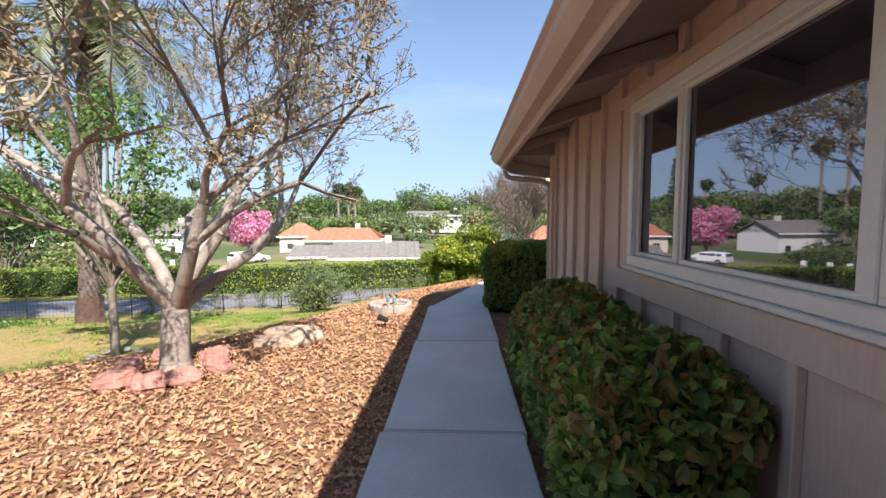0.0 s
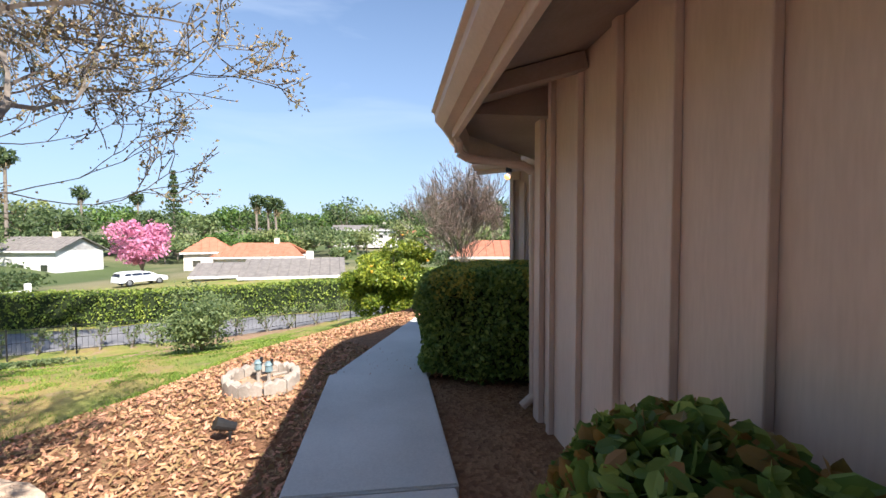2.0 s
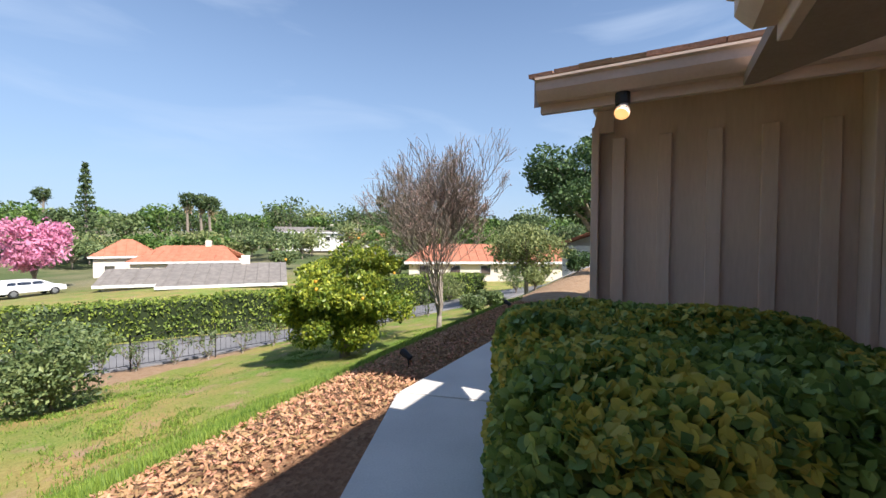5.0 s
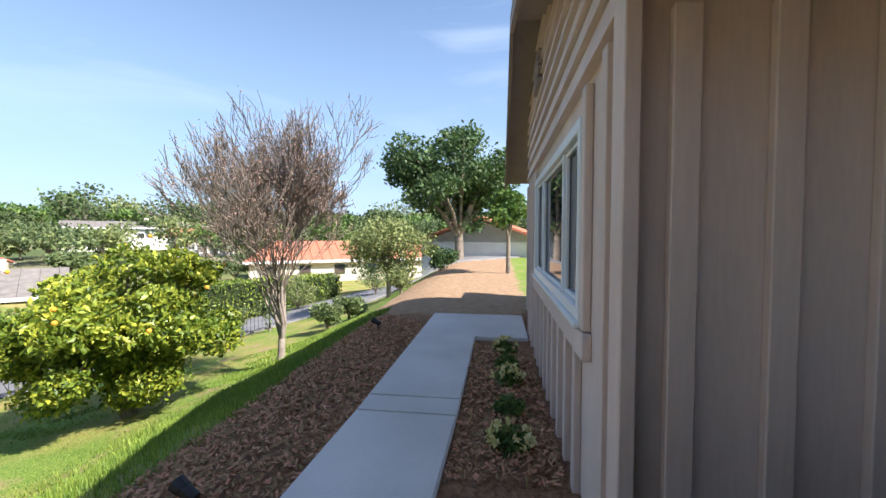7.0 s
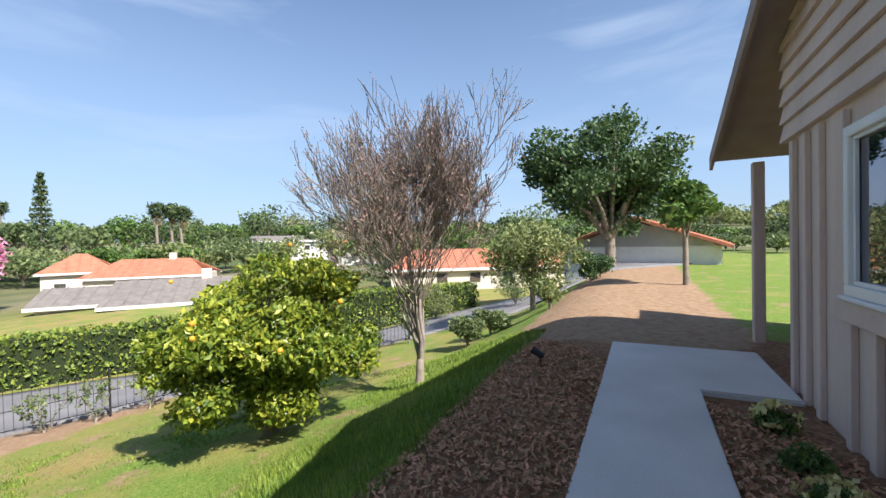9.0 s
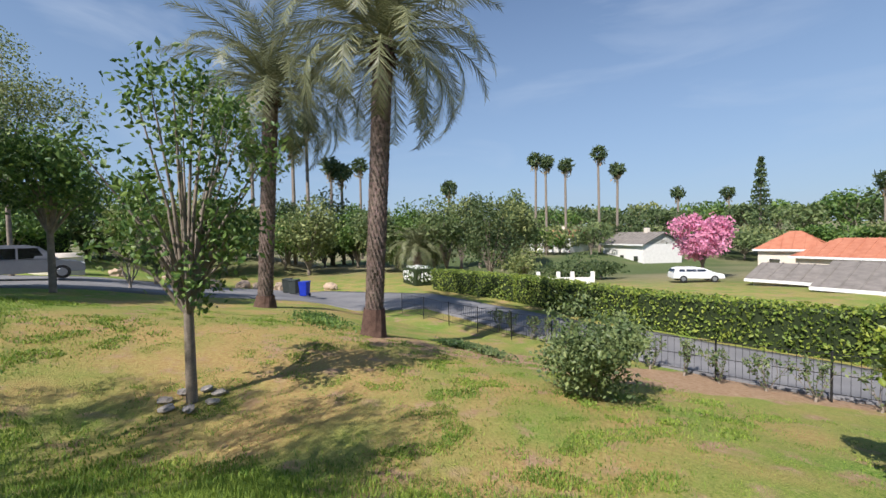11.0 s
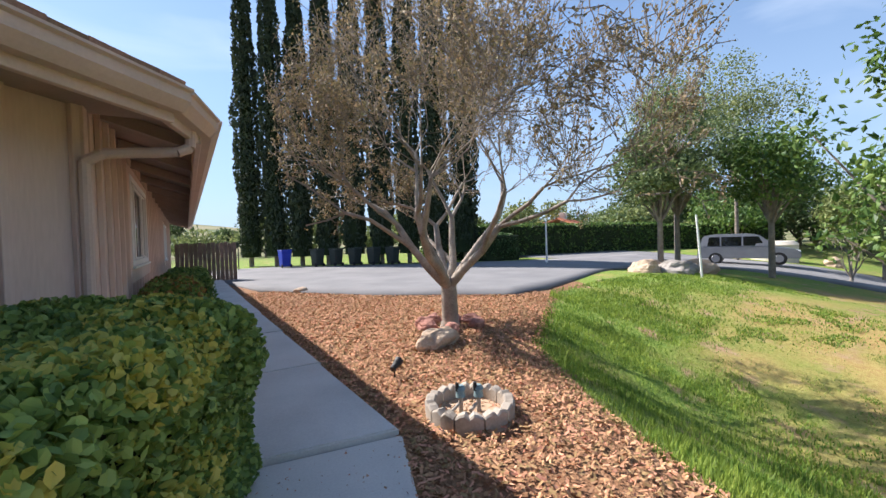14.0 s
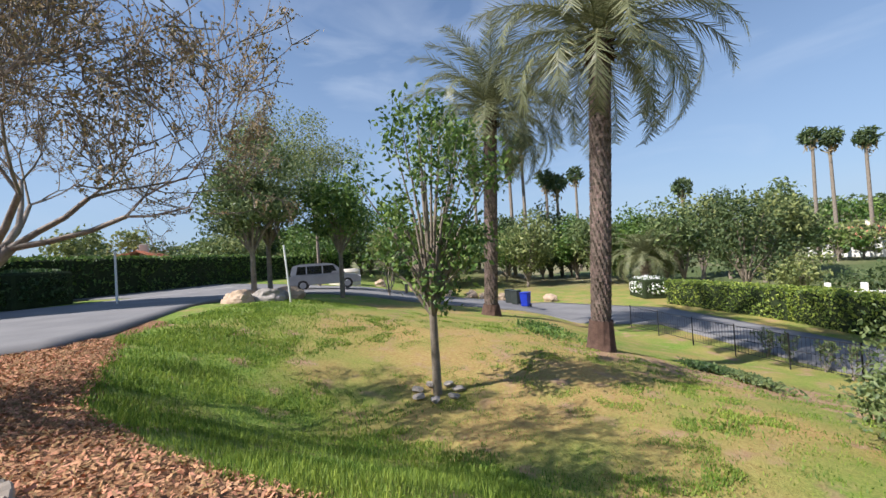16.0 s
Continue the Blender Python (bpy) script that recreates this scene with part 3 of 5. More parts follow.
gable = empty("wall_gable", SIDE, "tan gable of lapped horizontal boards", "wall", kind="structure")
z = 2.25
while True:
    z1 = z + 0.17
    x0, x1 = EAVE_LO + (z - EAVE_Z) / PITCH + 0.02, EAVE_HI - (z - EAVE_Z) / PITCH - 0.02
    x0, x1 = max(x0, -0.04), min(x1, 4.9)
    if x1 - x0 < 0.3:
        break
    bm = bmesh.new()
    vs = [bm.verts.new(v) for v in ((x0, -0.1, z), (x1, -0.1, z), (x1, 0.055, z), (x0, 0.055, z), (x0, -0.1, z1), (x1, -0.1, z1), (x1, 0.02, z1), (x0, 0.02, z1))]
    for q in ((3, 2, 1, 0), (4, 5, 6, 7), (0, 1, 5, 4), (1, 2, 6, 5), (2, 3, 7, 6), (3, 0, 4, 7)):
        bm.faces.new([vs[i] for i in q])
    part("board", bm, SIDING, gable)
    z = z1 + 0.004
for i in range(6):
    part("louver", block(2.95, 3.5, 0.03, 0.08, 3.06 + 0.06 * i, 3.085 + 0.06 * i, m=Matrix()), SOFFIT, gable)


def roof_plane(name, m, x0, x1, y0, y1, zlow, zhigh, label, rows=14, over=0.0):
    """A sloped deck rising along +y with rows of overlapping shakes near the eave."""
    ob = empty(name, m, label, "roof", kind="structure")
    bm = bmesh.new()
    t = 0.07
    vs = [bm.verts.new(v) for v in ((x0, y0, zlow), (x1, y0, zlow), (x1, y1, zhigh), (x0, y1, zhigh), (x0, y0, zlow + t), (x1, y0, zlow + t), (x1, y1, zhigh + t), (x0, y1, zhigh + t))]
    for q in ((3, 2, 1, 0), (4, 5, 6, 7), (0, 1, 5, 4), (1, 2, 6, 5), (2, 3, 7, 6), (3, 0, 4, 7)):
        bm.faces.new([vs[i] for i in q])
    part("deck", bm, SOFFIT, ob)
    slope = math.atan2(zhigh - zlow, y1 - y0)
    rng = np.random.default_rng(3)
    data = [block(-0.09 * k, 0.09 * k, 0, 0.36, 0, 0.022 + 0.006 * k).copy() for k in (0.9, 1.0, 1.12)]
    meshes = []
    for bm in data:
        me = bpy.data.meshes.new("shake")
        bm.to_mesh(me)
        me.materials.append(SHAKE)
        meshes.append(me)
    for r in range(rows):
        yy = y0 - 0.06 + r * 0.24
        if yy > y1 - 0.3:
            break
        zz = zlow + t + 0.012 + (yy - y0) * math.tan(slope)
        x = x0 + float(rng.uniform(0, 0.1))
        while x < x1 - 0.05:
            sh = new("shake", meshes[int(rng.integers(0, 3))])
            sh.parent = ob
            sh.matrix_local = pose(x, yy + float(rng.uniform(-0.02, 0.02)), zz + 0.01, math.degrees(slope) - 4.5, 0, float(rng.uniform(-2, 2)))
            x += float(rng.uniform(0.175, 0.21))
    return ob


def gutter(name, m, length, label):
    """An ogee-like gutter with fascia: x along the eave, y outwards."""
    ob = empty(name, m, label, "gutter", kind="structure")
    outline = [(0, 0.0), (0.07, 0.0), (0.10, 0.03), (0.125, 0.06), (0.125, 0.115), (0.15, 0.125), (0.15, 0.14), (0.115, 0.132), (0.105, 0.06), (0.08, 0.03), (0.06, 0.012), (0.012, 0.012), (0.012, 0.13), (0, 0.13)]
    bm = bmesh.new()
    a = [bm.verts.new((0, y, z)) for y, z in outline]
    b = [bm.verts.new((length, y, z)) for y, z in outline]
    k = len(outline)
    for i in range(k):
        bm.faces.new((a[i], a[(i + 1) % k], b[(i + 1) % k], b[i]))
    bm.faces.new(a)
    bm.faces.new(b[::-1])
    bmesh.ops.recalc_face_normals(bm, faces=bm.faces)
    part("trough", bm, FASCIA, ob)
    part("fascia_board", block(0, length, -0.045, -0.002, -0.06, 0.15, 0.004), FASCIA, ob)
    return ob


# main roof: eave along x = 0.93, rising to +x
MROOF = Matrix(((0, 1, 0, 0), (-1, 0, 0, 6.18), (0, 0, 1, 0), (0, 0, 0, 1)))
roof_plane("roof_main", MROOF, 0.0, 17.5, 0.90, 5.6, 2.30, 3.75, "brown wood shake roof over the main house", rows=8)
gutter("gutter_main", Matrix(((0, -1, 0, 0.92), (-1, 0, 0, 6.24), (0, 0, 1, 2.19), (0, 0, 0, 1))), 17.5, "tan metal gutter along the main eave")
for i in range(15):
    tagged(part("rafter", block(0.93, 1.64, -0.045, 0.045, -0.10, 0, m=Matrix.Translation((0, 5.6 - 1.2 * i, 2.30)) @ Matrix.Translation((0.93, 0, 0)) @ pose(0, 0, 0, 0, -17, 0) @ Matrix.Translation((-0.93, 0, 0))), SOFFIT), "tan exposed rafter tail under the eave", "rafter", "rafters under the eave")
# roof over the return wall
RROOF = WING @ Matrix.Translation((R0[0], R0[1] + 0.72, 0)) @ Matrix(((-1, 0, 0, 0), (0, -1, 0, 0), (0, 0, 1, 0), (0, 0, 0, 1)))
roof_plane("roof_return", RROOF, -1.2, 0.02, 0.0, 4.0, 2.301, 3.52, "brown wood shake roof behind the hedge", rows=4)
gutter("gutter_return", WING @ Matrix.Translation((R0[0] - 0.03, R0[1] + 0.735, 2.19)), 1.15, "tan metal gutter on the return eave")
gutter("gutter_corner", Matrix.Translation((0.93, 6.22, 2.19)) @ pose(0, 0, 0, 0, 0, 73), 0.62, "short tan gutter turning the eave corner")
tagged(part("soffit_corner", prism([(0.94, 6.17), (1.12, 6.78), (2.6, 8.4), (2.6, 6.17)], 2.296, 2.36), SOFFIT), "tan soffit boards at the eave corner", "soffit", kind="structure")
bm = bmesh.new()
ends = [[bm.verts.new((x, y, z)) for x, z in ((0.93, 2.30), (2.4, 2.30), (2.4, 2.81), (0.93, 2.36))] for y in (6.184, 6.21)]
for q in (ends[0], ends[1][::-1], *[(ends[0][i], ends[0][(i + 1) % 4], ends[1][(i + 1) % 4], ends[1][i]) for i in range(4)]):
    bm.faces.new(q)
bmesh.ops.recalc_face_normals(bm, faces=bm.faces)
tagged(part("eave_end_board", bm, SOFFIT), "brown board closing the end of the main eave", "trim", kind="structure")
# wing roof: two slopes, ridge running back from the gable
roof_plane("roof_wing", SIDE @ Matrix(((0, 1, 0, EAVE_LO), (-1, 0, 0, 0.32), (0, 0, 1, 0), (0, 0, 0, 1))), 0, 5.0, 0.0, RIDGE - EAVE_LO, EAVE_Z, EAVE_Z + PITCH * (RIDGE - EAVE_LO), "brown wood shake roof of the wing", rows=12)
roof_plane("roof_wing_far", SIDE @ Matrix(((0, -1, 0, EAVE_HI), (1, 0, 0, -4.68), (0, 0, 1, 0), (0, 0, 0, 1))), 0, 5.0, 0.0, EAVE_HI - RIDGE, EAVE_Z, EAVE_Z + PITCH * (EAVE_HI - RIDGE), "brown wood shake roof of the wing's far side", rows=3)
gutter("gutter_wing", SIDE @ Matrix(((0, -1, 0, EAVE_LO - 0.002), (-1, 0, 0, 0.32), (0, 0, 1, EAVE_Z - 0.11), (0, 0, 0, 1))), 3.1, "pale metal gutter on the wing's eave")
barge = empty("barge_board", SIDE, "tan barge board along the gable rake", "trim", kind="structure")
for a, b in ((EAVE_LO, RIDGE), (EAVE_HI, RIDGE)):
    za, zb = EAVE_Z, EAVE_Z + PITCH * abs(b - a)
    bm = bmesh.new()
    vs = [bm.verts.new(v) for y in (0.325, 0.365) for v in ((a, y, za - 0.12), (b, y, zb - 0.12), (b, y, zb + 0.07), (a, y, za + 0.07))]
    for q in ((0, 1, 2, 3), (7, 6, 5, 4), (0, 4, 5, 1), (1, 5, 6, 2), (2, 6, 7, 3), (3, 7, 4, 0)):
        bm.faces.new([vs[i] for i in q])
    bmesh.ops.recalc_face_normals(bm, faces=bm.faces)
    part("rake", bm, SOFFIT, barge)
# solid backs that close the house
tagged(part("wall_back", block(6.2, 6.4, -11, 9.0, -0.3, 2.5), SIDING), "plain back wall", "wall", kind="structure")
tagged(part("wall_south", block(1.85, 6.1, -11.2, -11.0, -0.3, 2.6), SIDING), "plain side wall", "wall", kind="structure")

# downspout at the main corner
def pipe(name, pts, r, mat, label, category):
    ob = empty(name, Matrix(), label, category)
    for p, q in zip(pts, pts[1:]):
        part("pipe", cylinder(p, q, r, r, 10), mat, ob)
    return ob


pipe("downspout", [(0.99, 6.36, 2.2), (1.0, 6.40, 2.06), (1.08, 6.42, 2.02), (1.50, 6.40, 1.98), (1.60, 6.39, 1.92), (1.61, 6.385, 0.12), (1.52, 6.40, 0.03)], 0.036, FASCIA, "tan metal downspout bent under the eave", "downspout")

# flood lamp under the wing eave
lamp = empty("flood_lamp", Matrix.Translation((2.06, 8.75, 2.22)), "lit warm flood lamp hung under the eave", "lamp")
part("mount", cylinder((0.03, 0.02, 0.06), (0.03, 0.02, 0.2), 0.045), BLACK, lamp)
part("housing", cylinder((0.05, 0.03, 0.06), (-0.005, -0.02, -0.01), 0.026, 0.05), FASCIA, lamp)
part("bulb", cylinder((-0.005, -0.02, -0.010), (-0.012, -0.026, -0.020), 0.046, 0.04), WARMLAMP, lamp, "glowing warm bulb")


# ---- planting near the house ----
def rngs(k):
    return np.random.default_rng(k)


hedge("shrub", rngs(1), ((0.86, 1.58), (2.15, 4.55), (-0.05, 0.90)), 12000, 0.072, SHRUB, "dark green leafy shrub with bronze tips against the wall", "shrub", accents=(BRONZE, 900, lambda p: p[2] > 0.5), rounding=0.3)
stems = empty("bare_shrub", Matrix.Translation((1.05, 1.98, -0.04)), "tangle of bare grey shrub stems under the window", "shrub")
for i in range(9):
    r = rngs(150 + i)
    a = 0.7 * i
    segs, _ = grow(r, (0.05 * math.cos(a), 0.05 * math.sin(a), 0), (0.5 * math.cos(a), 0.6 * math.sin(a), 0.8), 0.26, 0.012, 3, 0.7, 0.75, (2, 3), 0.3, 0.0)
    v, f = tubes([(p, q, max(a0, 0.003), max(b0, 0.002)) for p, q, a0, b0 in segs if p.z > -0.02 and p.x < 0.45], 4)
    tagged(sheet("stem", v, f, BARK, stems), kind="stuff")
BED = Matrix.Translation((0.84, 7.32, 0)) @ pose(0, 0, 0, 0, 0, -20.9)
hedge("hedge", rngs(2), ((-0.12, 1.42), (-0.12, 1.72), (-0.05, 1.06)), 52000, 0.038, SHRUB, "dense dark green clipped hedge with golden young shoots", "hedge", m=BED, accents=(GOLD, 4200, lambda p: p[2] > 0.8 and noise.noise(Vector((p[0] * 2.2, p[1] * 2.2, 0))) > 0.0), rounding=0.2, slim=0.7)

# Gold leaves are young shoots and also stand in for sunlit leaf tips.
hedge("low_hedge", rngs(3), ((-0.16, 0.30), (0.3, 1.9), (-0.05, 0.62)), 8000, 0.04, SHRUB, "low leafy green growth spilling over the walkway edge", "hedge", m=BED, accents=(GOLD, 1500, lambda p: p[2] > 0.3), rounding=0.2, slim=0.7)


def bare_tree(name, rng, at, trunk, stems, length, depth, label, budmat=None, buds=0, bud_size=0.05, radius=0.13, spread=0.5, lift=0.14, kids=(2, 3), mat=None, shrink=0.76, cat="tree", slant=0.5, prune=None):
    base = Vector((at[0], at[1], height(*at) - 0.08)) if len(at) == 2 else Vector(at)
    ob = empty(name, Matrix.Translation(base), label, cat)
    thick, thin, tips = [], [], []
    p = Vector((0, 0, 0))
    q = Vector((0.02, 0.02, trunk))
    thick += [(p, p + Vector((0, 0, 0.15)), radius * 1.5, radius * 1.12), (p + Vector((0, 0, 0.15)), q, radius * 1.12, radius)]
    for i in range(stems):
        a = 2 * math.pi * (i + 0.3 * float(rng.uniform(-1, 1))) / stems
        segs, tp = grow(rng, q - Vector((0, 0, 0.06)), (math.cos(a) * slant, math.sin(a) * slant, 0.85), length, radius * 0.62, depth, spread, shrink, kids, 0.14, lift)
        for s in segs:
            if prune is not None and s[1].x > prune:
                continue
            (thick if s[2] > 0.022 else thin).append(s)
        tips += [t for t in tp if prune is None or t.x <= prune]
    v, f = tubes(thick, 7)
    sheet("trunk", v, f, mat or BARK, ob, smooth=True)
    v, f = tubes([(a, b, max(r, 0.006), max(s, 0.004)) for a, b, r, s in thin], 3)
    sheet("twig_crown", v, f, TWIG, ob)
    if buds and tips:
        pts = []
        allp = tips + [s[1] for s in thin]
        for k in range(buds):
            t = allp[int(rng.integers(0, len(allp)))]
            pts.append(t + Vector(rng.normal(size=3)) * 0.028)
        v, f = leaves(rng, pts, bud_size, 0.6)
        tagged(sheet("leaf_cover", v, f, budmat, ob), kind="stuff")
    return ob


def leafy_tree(name, rng, at, trunk, crown, leafmat, n, size, label, radius=0.12, lumps=9, cat="tree", group="", hollow=0.35, tuft=1.0):
    """crown: (rx, ry, rz, height of its middle)."""
    base = Vector((at[0], at[1], height(*at) - 0.1)) if len(at) == 2 else Vector(at)
    ob = empty(name, Matrix.Translation(base), label, cat, group)
    rx, ry, rz, zc = crown
    centres = []
    for i in range(lumps):
        d = rng.normal(size=3)
        d /= np.linalg.norm(d)
        centres.append(np.array([0, 0, zc]) + d * np.array([rx, ry, rz]) * float(rng.uniform(0.35, 0.72 + 0.25 * (1 - tuft))))
    segs = [((0, 0, -0.2), (0, 0, trunk), radius * 1.25, radius)]
    for c in centres:
        mid = Vector((c[0] * 0.4, c[1] * 0.4, trunk + (c[2] - trunk) * 0.5))
        segs += [((0, 0, trunk * 0.92), mid, radius * 0.6, radius * 0.35), (mid, tuple(c), radius * 0.35, radius * 0.1)]
    v, f = tubes(segs, 6)
    sheet("trunk", v, f, TWIG, ob, smooth=True)
    pts = []
    per = n // lumps
    for c in centres:
        d = rng.normal(size=(per, 3))
        d /= np.linalg.norm(d, axis=1)[:, None]
        k = float(rng.uniform(0.38, 0.55)) * tuft
        rad = rng.uniform(hollow, 1.0, (per, 1)) ** 0.6 * (1 + 0.25 * rng.normal(size=(per, 1)) * 0.5)
        pts.append(c + d * rad * np.array([rx * k, ry * k, rz * k * 0.85]))
    v, f = leaves(rng, np.concatenate(pts), size, 0.55)
    sheet("crown", v, f, leafmat, ob)
    return ob


bare_tree("ornamental_tree", rngs(5), (-2.43, 4.52), 0.72, 7, 1.30, 7, "grey-barked multi-branched tree nearly bare with seed pods", BUDS, 46000, 0.036, radius=0.125, kids=(2, 3), spread=0.66, lift=0.085, slant=0.72, prune=2.25)
sapling = leafy_tree("young_tree", rngs(6), (-7.1, 9.03), 1.7, (1.9, 1.9, 2.6, 4.0), HEDGE, 4600, 0.115, "slender young tree with sparse glossy leaves", radius=0.075, lumps=38, hollow=0.1, tuft=0.5)
orange_tree = leafy_tree("citrus_tree", rngs(7), (0.48, 17.25), 0.9, (1.85, 1.85, 1.5, 1.75), CITRUS, 44000, 0.095, "rounded citrus tree with yellow-green leaves and fruit", lumps=60, hollow=0.5, tuft=0.46)
for i in range(12):
    r = rngs(100 + i)
    d = r.normal(size=3)
    d /= np.linalg.norm(d)
    bm = bmesh.new()
    bmesh.ops.create_icosphere(bm, subdivisions=2, radius=0.034, matrix=Matrix.Translation(Vector((d[0] * 1.8, d[1] * 1.8, 1.85 + d[2] * 1.3))))
    part("fruit", bm, ORANGE, orange_tree)
bare_tree("bare_tree", rngs(8), (2.99, 17.36), 0.5, 7, 1.20, 6, "tall bare twiggy tree with pinkish grey branches", BLUSH, 22000, 0.032, radius=0.07, spread=0.44, lift=0.13, slant=0.30, kids=(2, 4))
leafy_tree("bush", rngs(9), (-5.3, 16.4), 0.3, (1.4, 1.4, 1.2, 1.15), OLIVE, 7000, 0.10, "loose grey-green garden bush on the lawn", radius=0.05, lumps=20, cat="bush", hollow=0.2)


def scaled_trunk(ob, rng, h, r0, r1, foot):
    """A palm trunk with a swollen root foot and rows of leaf-base scales."""
    v, f = tubes([((0, 0, foot * 0.8), (0.02, 0, h), r0, r1)], 14)
    sheet("trunk", v, f, PALMBARK, ob, smooth=True)
    v, f = tubes([((0, 0, -0.3), (0, 0, 0.25), r0 * 1.9, r0 * 1.5), ((0, 0, 0.25), (0, 0, foot), r0 * 1.5, r0 * 1.3)], 14)
    verts = [(x * (1 + 0.10 * noise.noise((x * 9, y * 9, z * 5))), y * (1 + 0.10 * noise.noise((x * 9, y * 9, z * 5))), z) for x, y, z in v]
    sheet("root_foot", verts, f, PALMROOT, ob)
    verts, faces = [], []
    k, z, row = 15, foot, 0
    while z < h:
        r = r0 + (r1 - r0) * (z / h)
        for i in range(k):
            a = 2 * math.pi * (i + 0.5 * (row % 2)) / k + 0.1 * row + float(rng.uniform(-0.06, 0.06))
            w = math.pi / k * 0.9
            s = len(verts)
            o = float(rng.uniform(0.02, 0.05))
            for aa, rr, zz in ((a - w, r - 0.01, z - 0.02), (a + w, r - 0.01, z - 0.02), (a, r + 0.01, z - 0.075), (a, r + o, z + 0.03), (a - w * 0.7, r + o * 0.6, z + 0.035), (a + w * 0.7, r + o * 0.6, z + 0.035)):
                verts.append((math.cos(aa) * rr, math.sin(aa) * rr, zz))
            faces += [(s, s + 2, s + 3, s + 4), (s + 2, s + 1, s + 5, s + 3)]
        z += 0.095
        row += 1
    sheet("scaly_bark", verts, faces, PALMBARK, ob)


def frond_mesh(rng, length, droop, leaflets=46, wide=0.5):
    pts = []
    p, a = Vector((0, 0, 0)), radians(38)
    steps = 14
    for i in range(steps + 1):
        pts.append(p.copy())
        a -= droop / steps * (0.5 + i / steps)
        p = p + Vector((math.cos(a), 0, math.sin(a))) * (length / steps)
    v, f = tubes([(pts[i], pts[i + 1], 0.028 * (1 - i / steps) + 0.006, 0.028 * (1 - (i + 1) / steps) + 0.005) for i in range(steps)], 4)
    for k in range(leaflets):
        t = 0.12 + 0.88 * k / leaflets
        i = min(steps - 1, int(t * steps))
        c = pts[i].lerp(pts[i + 1], t * steps - i)
        d = (pts[i + 1] - pts[i]).normalized()
        ln = wide * (0.45 + 0.75 * math.sin(math.pi * min(1, t * 0.85 + 0.12))) * float(rng.uniform(0.85, 1.1))
        for sg in (-1, 1):
            side = Vector((0, sg, 0)) * 0.75 + d * 0.75 + Vector((0, 0, float(rng.uniform(-0.35, 0.25))))
            side.normalize()
            tip = c + side * ln + Vector((0, 0, -0.10 * ln))
            s = len(v)
            w = d * 0.022
            v += [tuple(c - w), tuple(c.lerp(tip, 0.5) - w * 0.8), tuple(tip), tuple(c.lerp(tip, 0.5) + w * 0.8), tuple(c + w)]
            f += [(s, s + 1, s + 3, s + 4), (s + 1, s + 2, s + 3)]
    me = bpy.data.meshes.new("frond")
    me.from_pydata([tuple(x) for x in v], [], f)
    me.materials.append(FROND)
    return me


FRONDS = [frond_mesh(rngs(20 + i), 4.5, d, 64, wide=0.66) for i, d in enumerate((1.5, 2.1, 2.7))]


def date_palm(rng, at, h, r0, r1, foot, label, n=52, size=1.0, trunk=True):
    base = Vector((at[0], at[1], height(*at) - 0.1))
    ob = empty("date_palm", Matrix.Translation(base) @ pose(0, 0, 0, -3.2, 0.8, 0), label, "palm")
    scaled_trunk(ob, rng, h, r0, r1, foot)
    v, f = leaves(rng, [(0.02 + r1 * 1.15 * math.cos(a), r1 * 1.15 * math.sin(a), h - 0.55 + 0.75 * float(rng.uniform())) for a in rng.uniform(0, 6.28, 160)], 0.35, 0.35, 1.6)
    sheet("crown_base", v, f, PALMROOT, ob)
    for i in range(n):
        fr = new("frond", FRONDS[min(2, int(i / n * 3))])
        fr.parent = ob
        tilt = 42 - 80 * (i / n) + float(rng.uniform(-8, 8))
        fr.matrix_local = Matrix.Translation((0.02, 0, h + 0.15 - 0.35 * i / n)) @ pose(0, 0, 0, 0, 0, i * 137.5) @ pose(0, 0, 0, 0, -tilt, 0) @ Matrix.Diagonal((size, size, size, 1))
    return ob


date_palm(rngs(30), (-11.9, 13.45), 9.3, 0.27, 0.30, 0.95, "tall date palm with a scaly trunk on the lawn")
date_palm(rngs(31), (-18.9, 10.3), 9.6, 0.30, 0.30, 0.6, "tall date palm with a dark trunk beside the street", size=1.1)


# ---- mulch chips and grass ----
def scatter_chips():
    rng = rngs(40)
    verts, faces = [], []
    n = 0
    while n < 75000:
        x, y = float(rng.uniform(-6.5, 4.5)), float(rng.uniform(-3, 16))
        d = edge_distance(x, y)
        s, nn = along_wing(x, y)
        if d > 0.25 or (-0.1 < x < 0.85 and y < 7.4) or (s > -3 and nn < 1.62 and y > 7.3 and not (0 < s < 3.45 and 0.08 < nn < 0.78)) or (x > 1.6 and y < 9.8) or s > 5.1 or (x > 0.85 and y < 7.3):
            continue
        if rng.uniform() > 1.3 / (1 + 0.12 * max(0, min(math.hypot(x - 0.5, y - 5), math.hypot(x - 2.2, y - 12)) - 1.5)):
            continue
        z = height(x, y) - 0.03
        a, l, w = float(rng.uniform(0, 6.28)), float(rng.uniform(0.008, 0.027)), float(rng.uniform(0.003, 0.009))
        tx, ty = float(rng.normal(0, 0.007)), float(rng.normal(0, 0.004))
        c, sn = math.cos(a), math.sin(a)
        b = len(verts)
        for lx, ly, zz in ((-l, -w, -tx - ty), (l, -w, tx - ty), (l, w, tx + ty), (-l, w, -tx + ty)):
            verts.append((x + lx * c - ly * sn, y + lx * sn + ly * c, z + 0.018 + zz))
        faces.append((b, b + 1, b + 2, b + 3))
        n += 1
    tagged(sheet("mulch_chips", verts, faces, CHIP), "loose orange-brown bark mulch chips", "mulch", kind="stuff")


scatter_chips()


